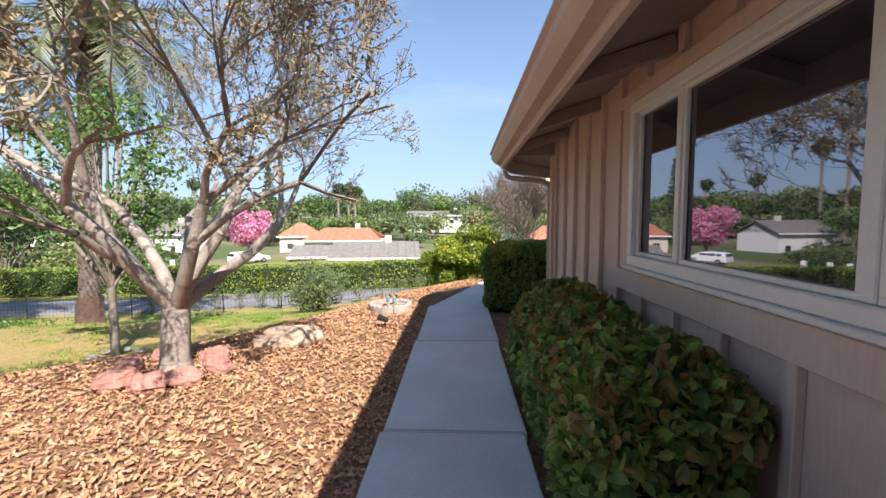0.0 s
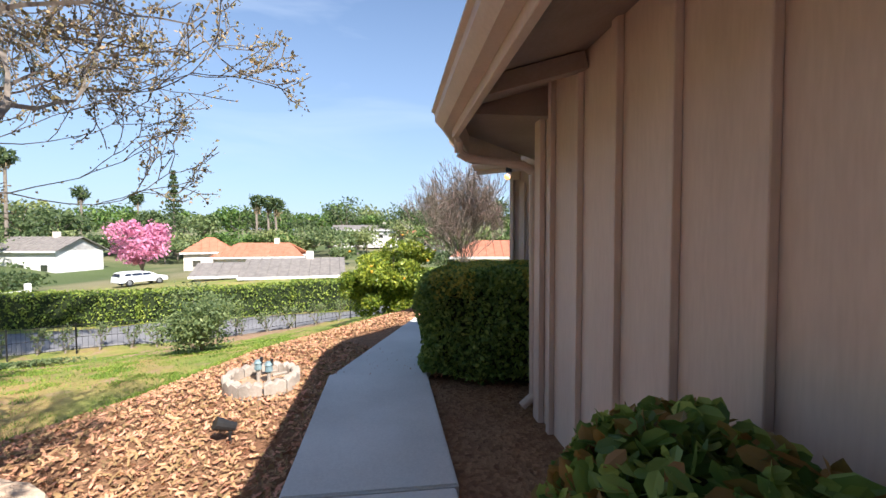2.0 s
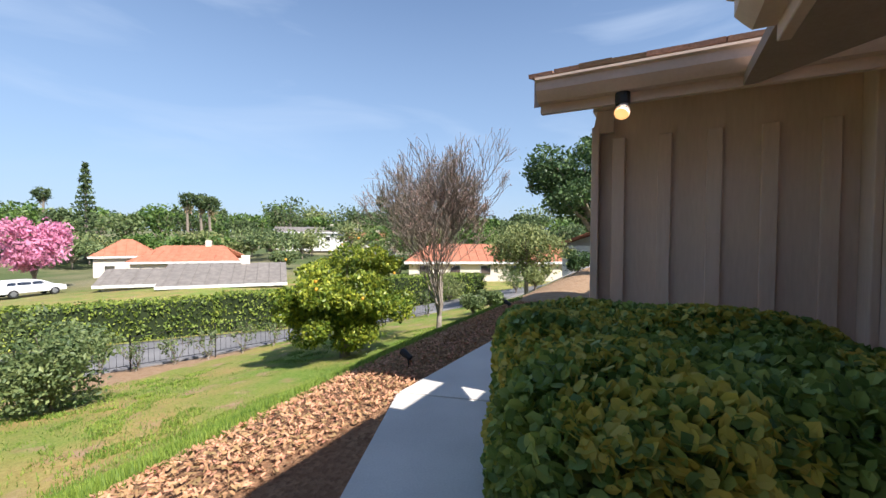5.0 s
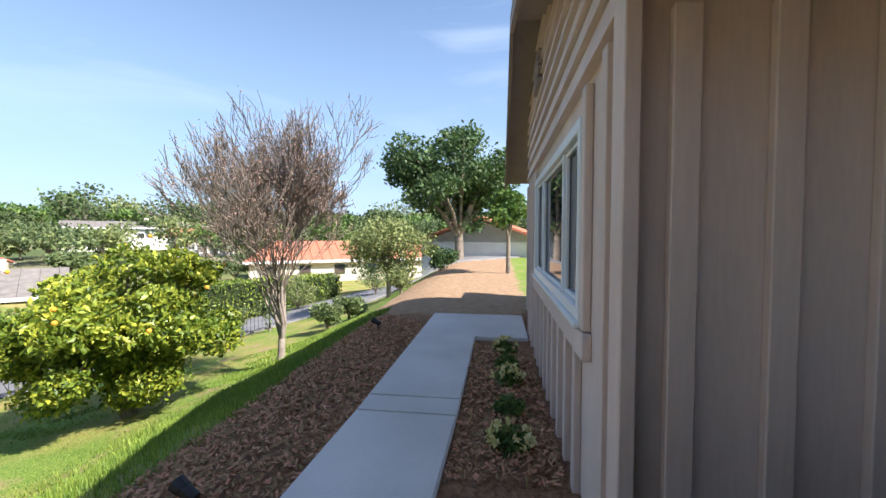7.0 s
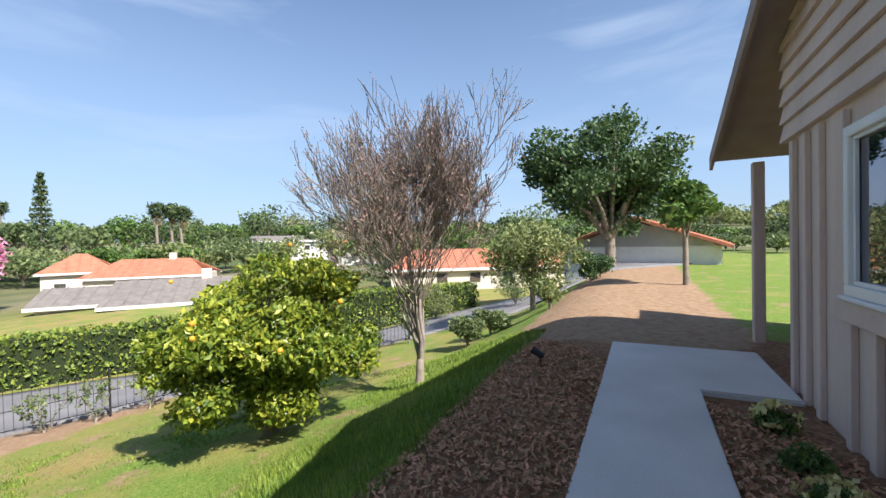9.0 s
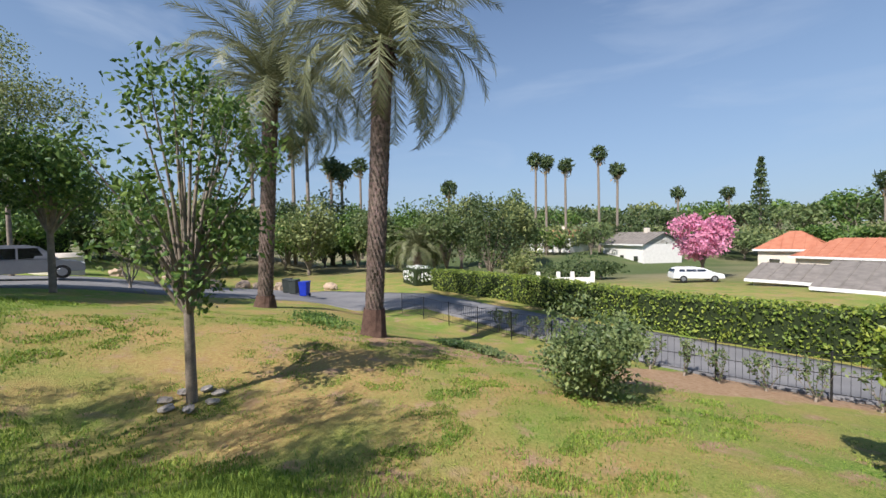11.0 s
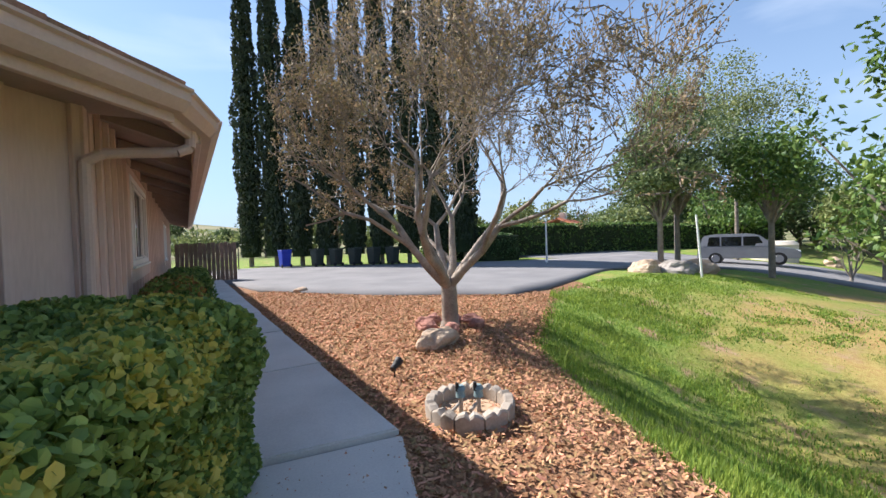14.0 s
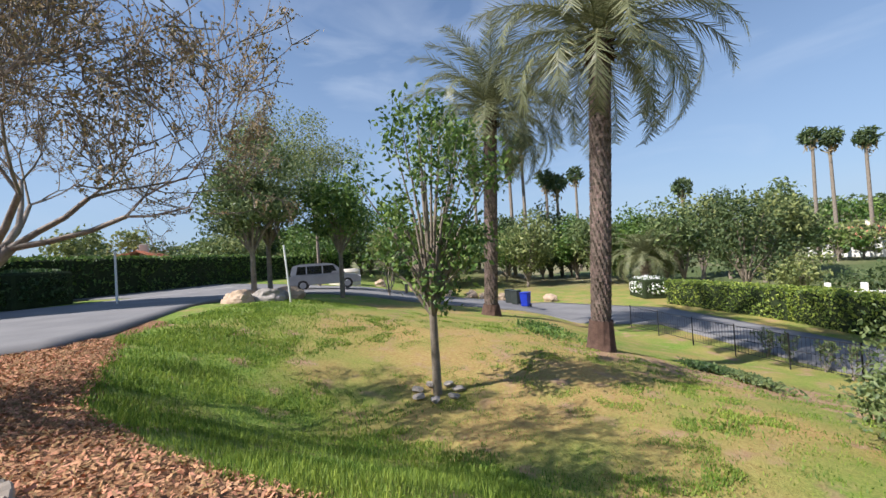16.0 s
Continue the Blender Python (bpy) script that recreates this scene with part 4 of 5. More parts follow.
def scatter_grass():
    rng = rngs(41)
    verts, faces = [], []
    n = 0
    while n < 170000:
        x, y = float(rng.uniform(-16, 5)), float(rng.uniform(1.5, 20))
        d = edge_distance(x, y)
        if d < 0.15 or d > 13:
            continue
        dist = math.hypot(x - 1, y - 10)
        if rng.uniform() > 4.5 / (1 + dist):
            continue
        lush = 0.85 - 0.45 * ramp(d, 2.2, 4.5)
        if noise.noise((x * 0.7, y * 0.7, 2)) < -0.05 and rng.uniform() > 0.35:
            continue
        if d > 3.5 and noise.noise((x * 1.6, y * 1.6, 7)) < 0.08 and rng.uniform() > 0.15:
            continue
        z = height(x, y) - 0.06
        hgt = float(rng.uniform(0.03, 0.10)) * lush
        a = float(rng.uniform(0, 6.28))
        w = 0.004 + 0.0009 * dist
        lean = float(rng.uniform(0, 0.06))
        b = len(verts)
        verts += [(x - w * math.cos(a), y - w * math.sin(a), z), (x + w * math.cos(a), y + w * math.sin(a), z), (x - lean * math.sin(a), y + lean * math.cos(a), z + hgt + 0.02)]
        faces.append((b, b + 1, b + 2))
        n += 1
    tagged(sheet("grass", verts, faces, GRASS), "tufty green lawn grass", "grass", kind="stuff")


scatter_grass()


# ---- small things on the mulch ----
def boulder(at, size, mat, seed, label, turn=0.0, category="boulder", group=""):
    bm = bmesh.new()
    bmesh.ops.create_icosphere(bm, subdivisions=4, radius=1)
    for v in bm.verts:
        d = noise.noise(v.co * 1.3 + Vector((seed, 0, 0))) * 0.35 + noise.noise(v.co * 3.5 + Vector((0, seed, 0))) * 0.12
        v.co *= 1 + d
        v.co.x = math.copysign(abs(v.co.x) ** 0.8, v.co.x)
        v.co = Vector((v.co.x * size[0], v.co.y * size[1], v.co.z * size[2]))
    ob = part("boulder", bm, mat)
    ob.matrix_world = pose(at[0], at[1], height(*at[:2]) + size[2] * 0.25, 0, 0, turn)
    return tagged(ob, label, category, group)


boulder((-1.68, 5.42), (0.36, 0.17, 0.17), ROCK, 2.0, "pale sandstone boulder set in the mulch", 20)
boulder((-1.7, -2.2), (0.22, 0.14, 0.09), ROCK, 9.0, "brown stone at the edge of the mulch", 30)
for i, (dx, dy, s) in enumerate(((0.30, -0.28, 0.17), (0.05, -0.42, 0.16), (-0.28, -0.36, 0.2), (-0.45, -0.05, 0.16), (0.42, 0.02, 0.14), (-0.3, 0.3, 0.15), (0.2, 0.34, 0.15))):
    boulder((-2.43 + dx, 4.52 + dy), (s, s * 0.75, 0.09), REDROCK, 11 + i, "reddish stone in the ring round the tree", 40 * i, "stone", "stones round the tree")

for i in range(7):
    a = 0.9 * i
    boulder((-7.1 + 0.42 * math.cos(a), 9.03 + 0.42 * math.sin(a)), (0.12, 0.08, 0.05), GREYROCK, 90 + i, "small brown stone ringing the young tree", 52 * i, "stone", "stones round the young tree")
ring = empty("planter_ring", Matrix.Translation((-0.78, 7.33, -0.07)), "round low planter of tan scalloped concrete blocks", "planter")
for i in range(10):
    a0, a1 = 2 * math.pi * i / 10 + 0.02, 2 * math.pi * (i + 1) / 10 - 0.02
    bm = bmesh.new()
    cols = []
    for k in range(7):
        a = a0 + (a1 - a0) * k / 6
        topz = 0.145 + 0.022 * math.sin(math.pi * ((k / 3) % 1.0)) + (0.01 if k in (2, 4) else 0)
        cols.append([bm.verts.new((math.cos(a) * r, math.sin(a) * r, zz)) for r, zz in ((0.27, 0.0), (0.345, 0.0), (0.35, topz - 0.015), (0.338, topz), (0.28, topz), (0.268, topz - 0.015))])
    for c, d in zip(cols, cols[1:]):
        for j in range(6):
            bm.faces.new((c[j], c[(j + 1) % 6], d[(j + 1) % 6], d[j]))
    bm.faces.new(cols[0])
    bm.faces.new(cols[-1][::-1])
    bmesh.ops.recalc_face_normals(bm, faces=bm.faces)
    part("edging_block", bm, BLOCK, ring)
part("soil", cylinder((0, 0, 0), (0, 0, 0.06), 0.266, 0.266, 20), DIRT, ring)
for i, (dx, dy) in enumerate(((-0.05, 0.05), (0.07, -0.02))):
    valve = empty("sprinkler_valve", Matrix.Translation((-0.78 + dx, 7.33 + dy, -0.01)), "green-grey garden sprinkler valve inside the ring", "valve", "sprinkler valves")
    part("riser", cylinder((0, 0, 0), (0, 0, 0.14), 0.018), BLOCK, valve, "pale plastic riser")
    part("valve_body", cylinder((0, 0, 0.12), (0, 0, 0.18), 0.038, 0.032), GREENBRASS, valve)
    part("bonnet", cylinder((0, 0, 0.181), (0, 0, 0.21), 0.042, 0.024), GREENBRASS, valve)
    part("solenoid", cylinder((0.03, 0, 0.17), (0.03, 0, 0.235), 0.014), BLACK, valve)
    part("outlet_pipe", cylinder((0.03, 0.01, 0.07), (0.14, 0.09, 0.07), 0.014), BLOCK, valve)


def spotlight(at, turn):
    ob = empty("garden_spotlight", pose(at[0], at[1], height(*at) - 0.04, 0, 0, turn) @ Matrix.Diagonal((0.72, 0.72, 0.72, 1)), "small black garden spotlight on a stake", "spotlight", "garden spotlights")
    part("stake", cylinder((0, 0, -0.05), (0, 0, 0.12), 0.012), BLACK, ob)
    part("knuckle", cylinder((-0.02, 0, 0.13), (0.02, 0, 0.13), 0.022), BLACK, ob)
    part("head", cylinder((0, -0.05, 0.15), (0, 0.07, 0.20), 0.04, 0.055), BLACK, ob)
    part("hood", cylinder((0, 0.06, 0.197), (0, 0.13, 0.235), 0.058, 0.062), BLACK, ob)


spotlight((-0.66, 6.22), 120)
spotlight((1.10, 11.05), 40)
spotlight((3.75, 14.35), 40)


# small flowering plants in the wing bed
def flower(at, seed, mat, label):
    rng = rngs(seed)
    ob = empty("flowering_plant", Matrix.Translation((at[0], at[1], height(*at[:2]) - 0.04)), label, "plant", "small plants in the bed")
    d = rng.normal(size=(420, 3))
    d /= np.linalg.norm(d, axis=1)[:, None]
    d[:, 2] = abs(d[:, 2])
    v, f = leaves(rng, d * np.array([0.15, 0.15, 0.16]) * rng.uniform(0.4, 1, (420, 1)), 0.06, 0.3)
    sheet("foliage", v, f, HEDGE, ob)
    if mat:
        top = d[d[:, 2] > 0.35][:26]
        v, f = leaves(rng, np.repeat(top * np.array([0.17, 0.17, 0.19]), 5, 0) + rng.normal(size=(len(top) * 5, 3)) * 0.012, 0.05, 0.6, 1.0)
        sheet("blossom", v, f, mat, ob, "pale yellow petals")


for s, seed, mt in ((0.45, 61, PETAL), (1.0, 62, None), (1.7, 63, PETAL), (2.15, 64, None), (2.75, 65, PETAL)):
    w = wing(s, 0.38)
    flower((w.x, w.y), seed, mt, "low plant with pale yellow daisies" if mt else "low grey-green bedding plant")


# ---- garden and street ----
def long_hedge(name, pts, wide, high, n, size, mat, label, seed):
    """A clipped hedge along a line, one box-shaped run for each stretch."""
    for k, ((ax, ay), (bx, by)) in enumerate(zip(pts, pts[1:])):
        ln = math.hypot(bx - ax, by - ay)
        a = math.degrees(math.atan2(by - ay, bx - ax))
        z = (height(ax, ay) + height(bx, by)) / 2
        hedge(name, rngs(seed + k), ((-0.15, ln + 0.15), (-wide / 2, wide / 2), (-0.3, high)), int(n * ln / 10), size, mat, label, "hedge", m=pose(ax, ay, z, 0, 0, a), rounding=0.2)


long_hedge("clipped_hedge", [(-30.0, 23.6), (-21.5, 26.0), (-12.5, 26.4), (-5.5, 28.6), (2.5, 30.0), (9.0, 31.2)], 1.5, 1.65, 6500, 0.15, SUNHEDGE, "long clipped bright green hedge beyond the street", 70)


def wire_fence(pts, label):
    ob = empty("garden_fence", Matrix(), label, "fence")
    for (ax, ay), (bx, by) in zip(pts, pts[1:]):
        ln = math.hypot(bx - ax, by - ay)
        k = max(1, round(ln / 2.2))
        for i in range(k + 1):
            x, y = ax + (bx - ax) * i / k, ay + (by - ay) * i / k
            z = height(x, y)
            part("post", cylinder((x, y, z - 0.2), (x, y, z + 1.15), 0.025, 0.025, 6), BLACK, ob)
            if i < k:
                x2, y2 = ax + (bx - ax) * (i + 1) / k, ay + (by - ay) * (i + 1) / k
                z2 = height(x2, y2)
                for hh in (0.15, 0.6, 1.08):
                    part("rail", cylinder((x, y, z + hh), (x2, y2, z2 + hh), 0.010, 0.010, 5), BLACK, ob)
                segs = []
                for j in range(1, 15):
                    q = j / 15
                    segs.append(((x + (x2 - x) * q, y + (y2 - y) * q, z + (z2 - z) * q + 0.12), (x + (x2 - x) * q, y + (y2 - y) * q, z + (z2 - z) * q + 1.1), 0.006, 0.006))
                v, f = tubes(segs, 3)
                sheet("wire_mesh", v, f, BLACK, ob)


wire_fence([(-21.5, 17.6), (-17.2, 18.6), (-11.5, 20.3), (-6.3, 21.9), (-1.5, 22.8), (4.0, 23.4)], "thin black metal garden fence along the street")
for i in range(20):
    r = rngs(300 + i)
    t = i / 19
    x = -15 + 19 * t
    y = 20.0 + 3.5 * t + float(r.uniform(-0.2, 0.2))
    bare_tree("fence_shrub", r, (x, y), 0.12, 5, 0.42, 2, "young sparse shrub planted along the fence", OLIVE, 260, 0.09, radius=0.022, cat="shrub", spread=0.4, slant=0.35)

# planted patches under the palms
for i, (x, y, sx, sy, mt) in enumerate(((-14.6, 12.1, 2.2, 0.9, HEDGE), (-11.0, 15.9, 0.5, 0.35, DARKHEDGE), (-10.3, 16.6, 1.1, 0.4, OLIVE))):
    r = rngs(330 + i)
    pts = [(x + sx * float(r.normal()) * 0.5, y + sy * float(r.normal()) * 0.5) for _ in range(1500)]
    v, f = leaves(r, [(a, b, height(a, b) + float(r.uniform(0, 0.16))) for a, b in pts], 0.11, 0.5)
    tagged(sheet("groundcover", v, f, mt), "low green groundcover patch on the lawn", "groundcover", kind="stuff")


def wheelie_bin(at, mat, turn, label, s=1.0):
    ob = empty("wheelie_bin", pose(at[0], at[1], height(*at) + 0.02, 0, 0, turn), label, "bin", "waste bins")
    bm = bmesh.new()
    lo = [bm.verts.new((x * 0.24, y * 0.26, 0.06)) for x, y in ((-1, -1), (1, -1), (1, 1), (-1, 1))]
    hi = [bm.verts.new((x * 0.29, y * 0.35, 0.98)) for x, y in ((-1, -1), (1, -1), (1, 1), (-1, 1))]
    bm.faces.new(lo[::-1])
    bm.faces.new(hi)
    for i in range(4):
        bm.faces.new((lo[i], lo[(i + 1) % 4], hi[(i + 1) % 4], hi[i]))
    bmesh.ops.bevel(bm, geom=bm.edges[:], offset=0.03, segments=2, affect="EDGES")
    part("body", bm, mat, ob)
    part("lid", block(-0.31, 0.31, -0.38, 0.36, 0.985, 1.05, 0.02), mat, ob)
    part("handle", cylinder((-0.2, 0.39, 0.98), (0.2, 0.39, 0.98), 0.018), mat, ob)
    for x in (-0.27, 0.27):
        part("wheel", cylinder((x - 0.025, 0.24, 0.09), (x + 0.025, 0.24, 0.09), 0.11, 0.11, 14), TYRE, ob)


wheelie_bin((-28.6, 12.9), BLUE, 60, "bright blue wheelie bin at the kerb")
wheelie_bin((-29.6, 12.3), BINGREEN, 60, "dark green wheelie bin beside a blue one")
wheelie_bin((-30.4, 11.9), BINGREEN, 70, "dark grey wheelie bin at the kerb")
wheelie_bin((-3.9, -15.7), BLUE, 10, "bright blue wheelie bin by the cypress row")
for i in range(5):
    wheelie_bin((-5.6 - 0.95 * i, -14.9 + 0.62 * i), BINGREEN, 20, "dark green wheelie bin in the cypress shade")


def car(at, turn, paint, label, suv=True):
    ob = empty("parked_car", pose(at[0], at[1], height(*at) + 0.03, 0, 0, turn), label, "car")
    h = 1.72 if suv else 1.45
    L = 2.3
    body = [(-L, 0.35), (-L + 0.05, 0.9), (-L + 0.15, 1.0), (-1.2, 1.0), (0.9, 0.98), (L - 0.25, 0.86), (L, 0.65), (L, 0.35)]
    roof = [(-L + 0.12, 1.0), (-L + 0.3, h - 0.1), (-1.5, h), (0.1, h), (0.6, h - 0.1), (1.35, 0.98)]

    def extrude(prof, w, taper):
        bm = bmesh.new()
        a = [bm.verts.new((x, -w + taper * (z - 0.9) * (z > 0.99), z)) for x, z in prof]
        b = [bm.verts.new((x, w - taper * (z - 0.9) * (z > 0.99), z)) for x, z in prof]
        k = len(prof)
        bm.faces.new(a)
        bm.faces.new(b[::-1])
        for i in range(k):
            bm.faces.new((a[i], b[i], b[(i + 1) % k], a[(i + 1) % k]))
        bmesh.ops.recalc_face_normals(bm, faces=bm.faces)
        bmesh.ops.bevel(bm, geom=bm.edges[:], offset=0.05, segments=2, affect="EDGES")
        return bm

    part("body", extrude(body, 0.92, 0), paint, ob)
    part("cabin", extrude(roof, 0.86, 0.22), paint, ob)
    for sg in (-1, 1):
        for a, b in ((-1.95, -1.2), (-1.12, -0.2), (-0.12, 0.8)):
            bm = bmesh.new()
            zt = h - 0.16
            q = [(a + 0.05 * (a < -1.5) * 3, 1.05), (b, 1.05), (b - 0.25 * (b > 0.5), zt), (a + 0.12 * (a < -1.5) * 2, zt)]
            bm.faces.new([bm.verts.new((x, sg * (0.872 - 0.22 * (z - 0.9)), z)) for x, z in q])
            bmesh.ops.solidify(bm, geom=bm.faces[:], thickness=0.012)
            part("side_window", bm, GLASS, ob)
        for x in (-1.4, 1.4):
            part("wheel", cylinder((x, sg * 0.74, 0.34), (x, sg * 0.935, 0.34), 0.34, 0.34, 20), TYRE, ob)
            part("rim", cylinder((x, sg * 0.93, 0.34), (x, sg * 0.945, 0.34), 0.21, 0.19, 16), CARGREY, ob)
        part("headlight", block(L - 0.18, L - 0.02, sg * 0.72 - 0.14, sg * 0.72 + 0.14, 0.66, 0.78, 0.02), WHITE, ob)
    for s, nm in ((1, "windscreen"), (-1, "rear_window")):
        bm = bmesh.new()
        q = ((1.30, 1.02), (0.63, h - 0.13)) if s > 0 else ((-2.21, 1.04), (-2.04, h - 0.16))
        o = 0.03 * s
        bm.faces.new([bm.verts.new(v) for v in ((q[0][0] + o, -0.74, q[0][1]), (q[0][0] + o, 0.74, q[0][1]), (q[1][0] + o, 0.6, q[1][1]), (q[1][0] + o, -0.6, q[1][1]))])
        bmesh.ops.solidify(bm, geom=bm.faces[:], thickness=0.012)
        part(nm, bm, GLASS, ob)


car((-25.8, -0.55), 111, CARGREY, "silver sport utility car parked at the street")
car((-26.0, 50.0), 55, CARWHITE, "white car parked on a far driveway", False)

# rockery and trees by the street
for i in range(14):
    r = rngs(360 + i)
    sz = float(r.uniform(0.3, 0.62))
    boulder((-12.0 - float(r.uniform(0, 5)), 0.2 + float(r.uniform(0, 1.6))), (sz, sz * 0.8, sz * 0.6), GREYROCK if i % 3 else ROCK, 30 + i, "weathered rockery boulder by the street", 50 * i, "boulder", "rockery boulders")
for i in range(9):
    r = rngs(380 + i)
    boulder((-34.0 - float(r.uniform(0, 3)), 1.5 + 1.7 * i + float(r.uniform(-0.6, 0.6))), (0.6, 0.5, 0.45), ROCK, 50 + i, "pale boulder along the far verge", 30 * i, "boulder", "verge boulders")
tank = empty("water_tank", Matrix.Translation((-33.6, -1.95, height(-33.6, -1.95))), "squat pale round concrete tank", "tank")
part("tank_body", cylinder((0, 0, -0.2), (0, 0, 1.05), 1.35, 1.35, 28), STUCCO, tank)
part("tank_lid", cylinder((0, 0, 1.052), (0, 0, 1.3), 1.4, 1.15, 28), STUCCO, tank)
for i, (x, y, rr, hh, mt) in enumerate(((-15.2, 0.6, 2.4, 4.3, OLIVE), (-17.6, 0.0, 2.9, 5.2, OLIVE), (-19.0, 3.0, 2.7, 4.8, HEDGE), (-25.0, -4.0, 4.0, 8.6, LIGHTFOREST), (-29.5, -2.5, 4.2, 10.2, LIGHTFOREST), (-29.5, 4.2, 1.4, 2.3, OLIVE))):
    leafy_tree("street_tree", rngs(400 + i), (x, y), hh * 0.5, (rr, rr, rr * 0.95, hh), mt, 8000, 0.16, "open-crowned grey-green tree by the street", radius=0.10, lumps=18, hollow=0.2, tuft=0.8)
bare_tree("young_street_tree", rngs(410), (-23.5, 4.3), 0.3, 6, 0.9, 3, "small multi-stemmed leafless tree by the street", OLIVE, 300, 0.09, radius=0.06, slant=0.5)
tagged(part("tree_stake", cylinder((-14.3, 2.6, height(-14.3, 2.6) - 0.2), (-14.15, 2.5, height(-14.3, 2.6) + 2.2), 0.035), WHITE), "thin white tree stake leaning by the rockery", "stake")
lp = empty("lamp_post", Matrix.Translation((-14.8, -5.2, 0)), "slim pale post by the driveway", "post")
part("pole", cylinder((0, 0, 0), (0, 0, 2.1), 0.05, 0.04), WHITE, lp)
part("cap", cylinder((0, 0, 2.101), (0, 0, 2.2), 0.07, 0.05), WHITE, lp)


# cypress row beyond the driveway
def cypress(rng, at, h, r):
    ob = empty("cypress", Matrix.Translation((at[0], at[1], height(*at))), "tall narrow dark green Italian cypress", "tree", "cypress row")
    part("trunk", cylinder((0, 0, -0.2), (0, 0, h * 0.7), 0.16, 0.05, 8), TWIG, ob)
    n = 9000
    z = rng.uniform(0.02, 1, n) ** 0.9
    a = rng.uniform(0, 6.28, n)
    prof = r * np.minimum(1, 1.9 * (1 - z)) ** 0.8 * (0.72 + 0.28 * np.minimum(1, z * 6))
    lump = np.array([0.82 + 0.3 * noise.noise((math.cos(q) * 1.4, math.sin(q) * 1.4, zz * h * 0.7 + at[0])) for q, zz in zip(a, z)])
    rad = prof * lump * rng.uniform(0.75, 1.03, n)
    v, f = leaves(rng, np.stack([np.cos(a) * rad, np.sin(a) * rad, 0.2 + z * h], 1), 0.30, 0.45, 1.6)
    sheet("crown", v, f, CYPRESS, ob)
    # Added dark cone: paints the shade between the cypress's leaves.
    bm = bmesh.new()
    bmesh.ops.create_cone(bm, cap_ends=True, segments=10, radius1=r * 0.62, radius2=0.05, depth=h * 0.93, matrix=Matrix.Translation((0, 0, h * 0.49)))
    part("shade_core", bm, CORE, ob)


for i in range(9):
    cypress(rngs(420 + i), (-2.7 - 1.42 * i, -20.6 + 1.15 * i), 24 + 1.5 * math.sin(i * 2.1), 1.02)
hedge("dark_shrub", rngs(431), ((-17.5, -14.6), (-11.6, -9.8), (-0.1, 1.7)), 3000, 0.16, DARKHEDGE, "dark reddish shrub at the end of the cypress row", "shrub", rounding=0.7)
long_hedge("boundary_hedge", [(-13, -14.5), (-24, -13), (-36, -12), (-46, -6)], 2.0, 2.4, 2600, 0.25, HEDGE, "leafy boundary hedge across the street", 440)

# side gate, fence and steps past the entrance
fence = empty("board_fence", Matrix.Translation((1.4, -8.6, 0)), "weathered brown board fence beside the entrance", "fence")
for i in range(14):
    part("board", block(-0.12 - 0.15 * i, 0.02 - 0.15 * i, -0.012, 0.012, -0.05, 1.5 + 0.02 * (i % 3), 0.004), WOODFENCE, fence)
gate = empty("metal_gate", Matrix.Translation((-1.0, -16.5, 0)), "thin black metal side gate", "gate")
for x in (-0.5, 0.5):
    part("gate_post", cylinder((x, 0, 0), (x, 0, 1.6), 0.03), BLACK, gate)
for z in (0.15, 1.5):
    part("gate_rail", cylinder((-0.5, 0, z), (0.5, 0, z), 0.018), BLACK, gate)
for i in range(1, 9):
    part("gate_bar", cylinder((-0.5 + i / 9, 0, 0.15), (-0.5 + i / 9, 0, 1.5), 0.009, 0.009, 6), BLACK, gate)
hedge("entrance_shrub", rngs(450), ((0.55, 1.6), (-4.8, -0.4), (-0.05, 0.75)), 5000, 0.09, HEDGE, "low dark green shrub by the entrance", "shrub")


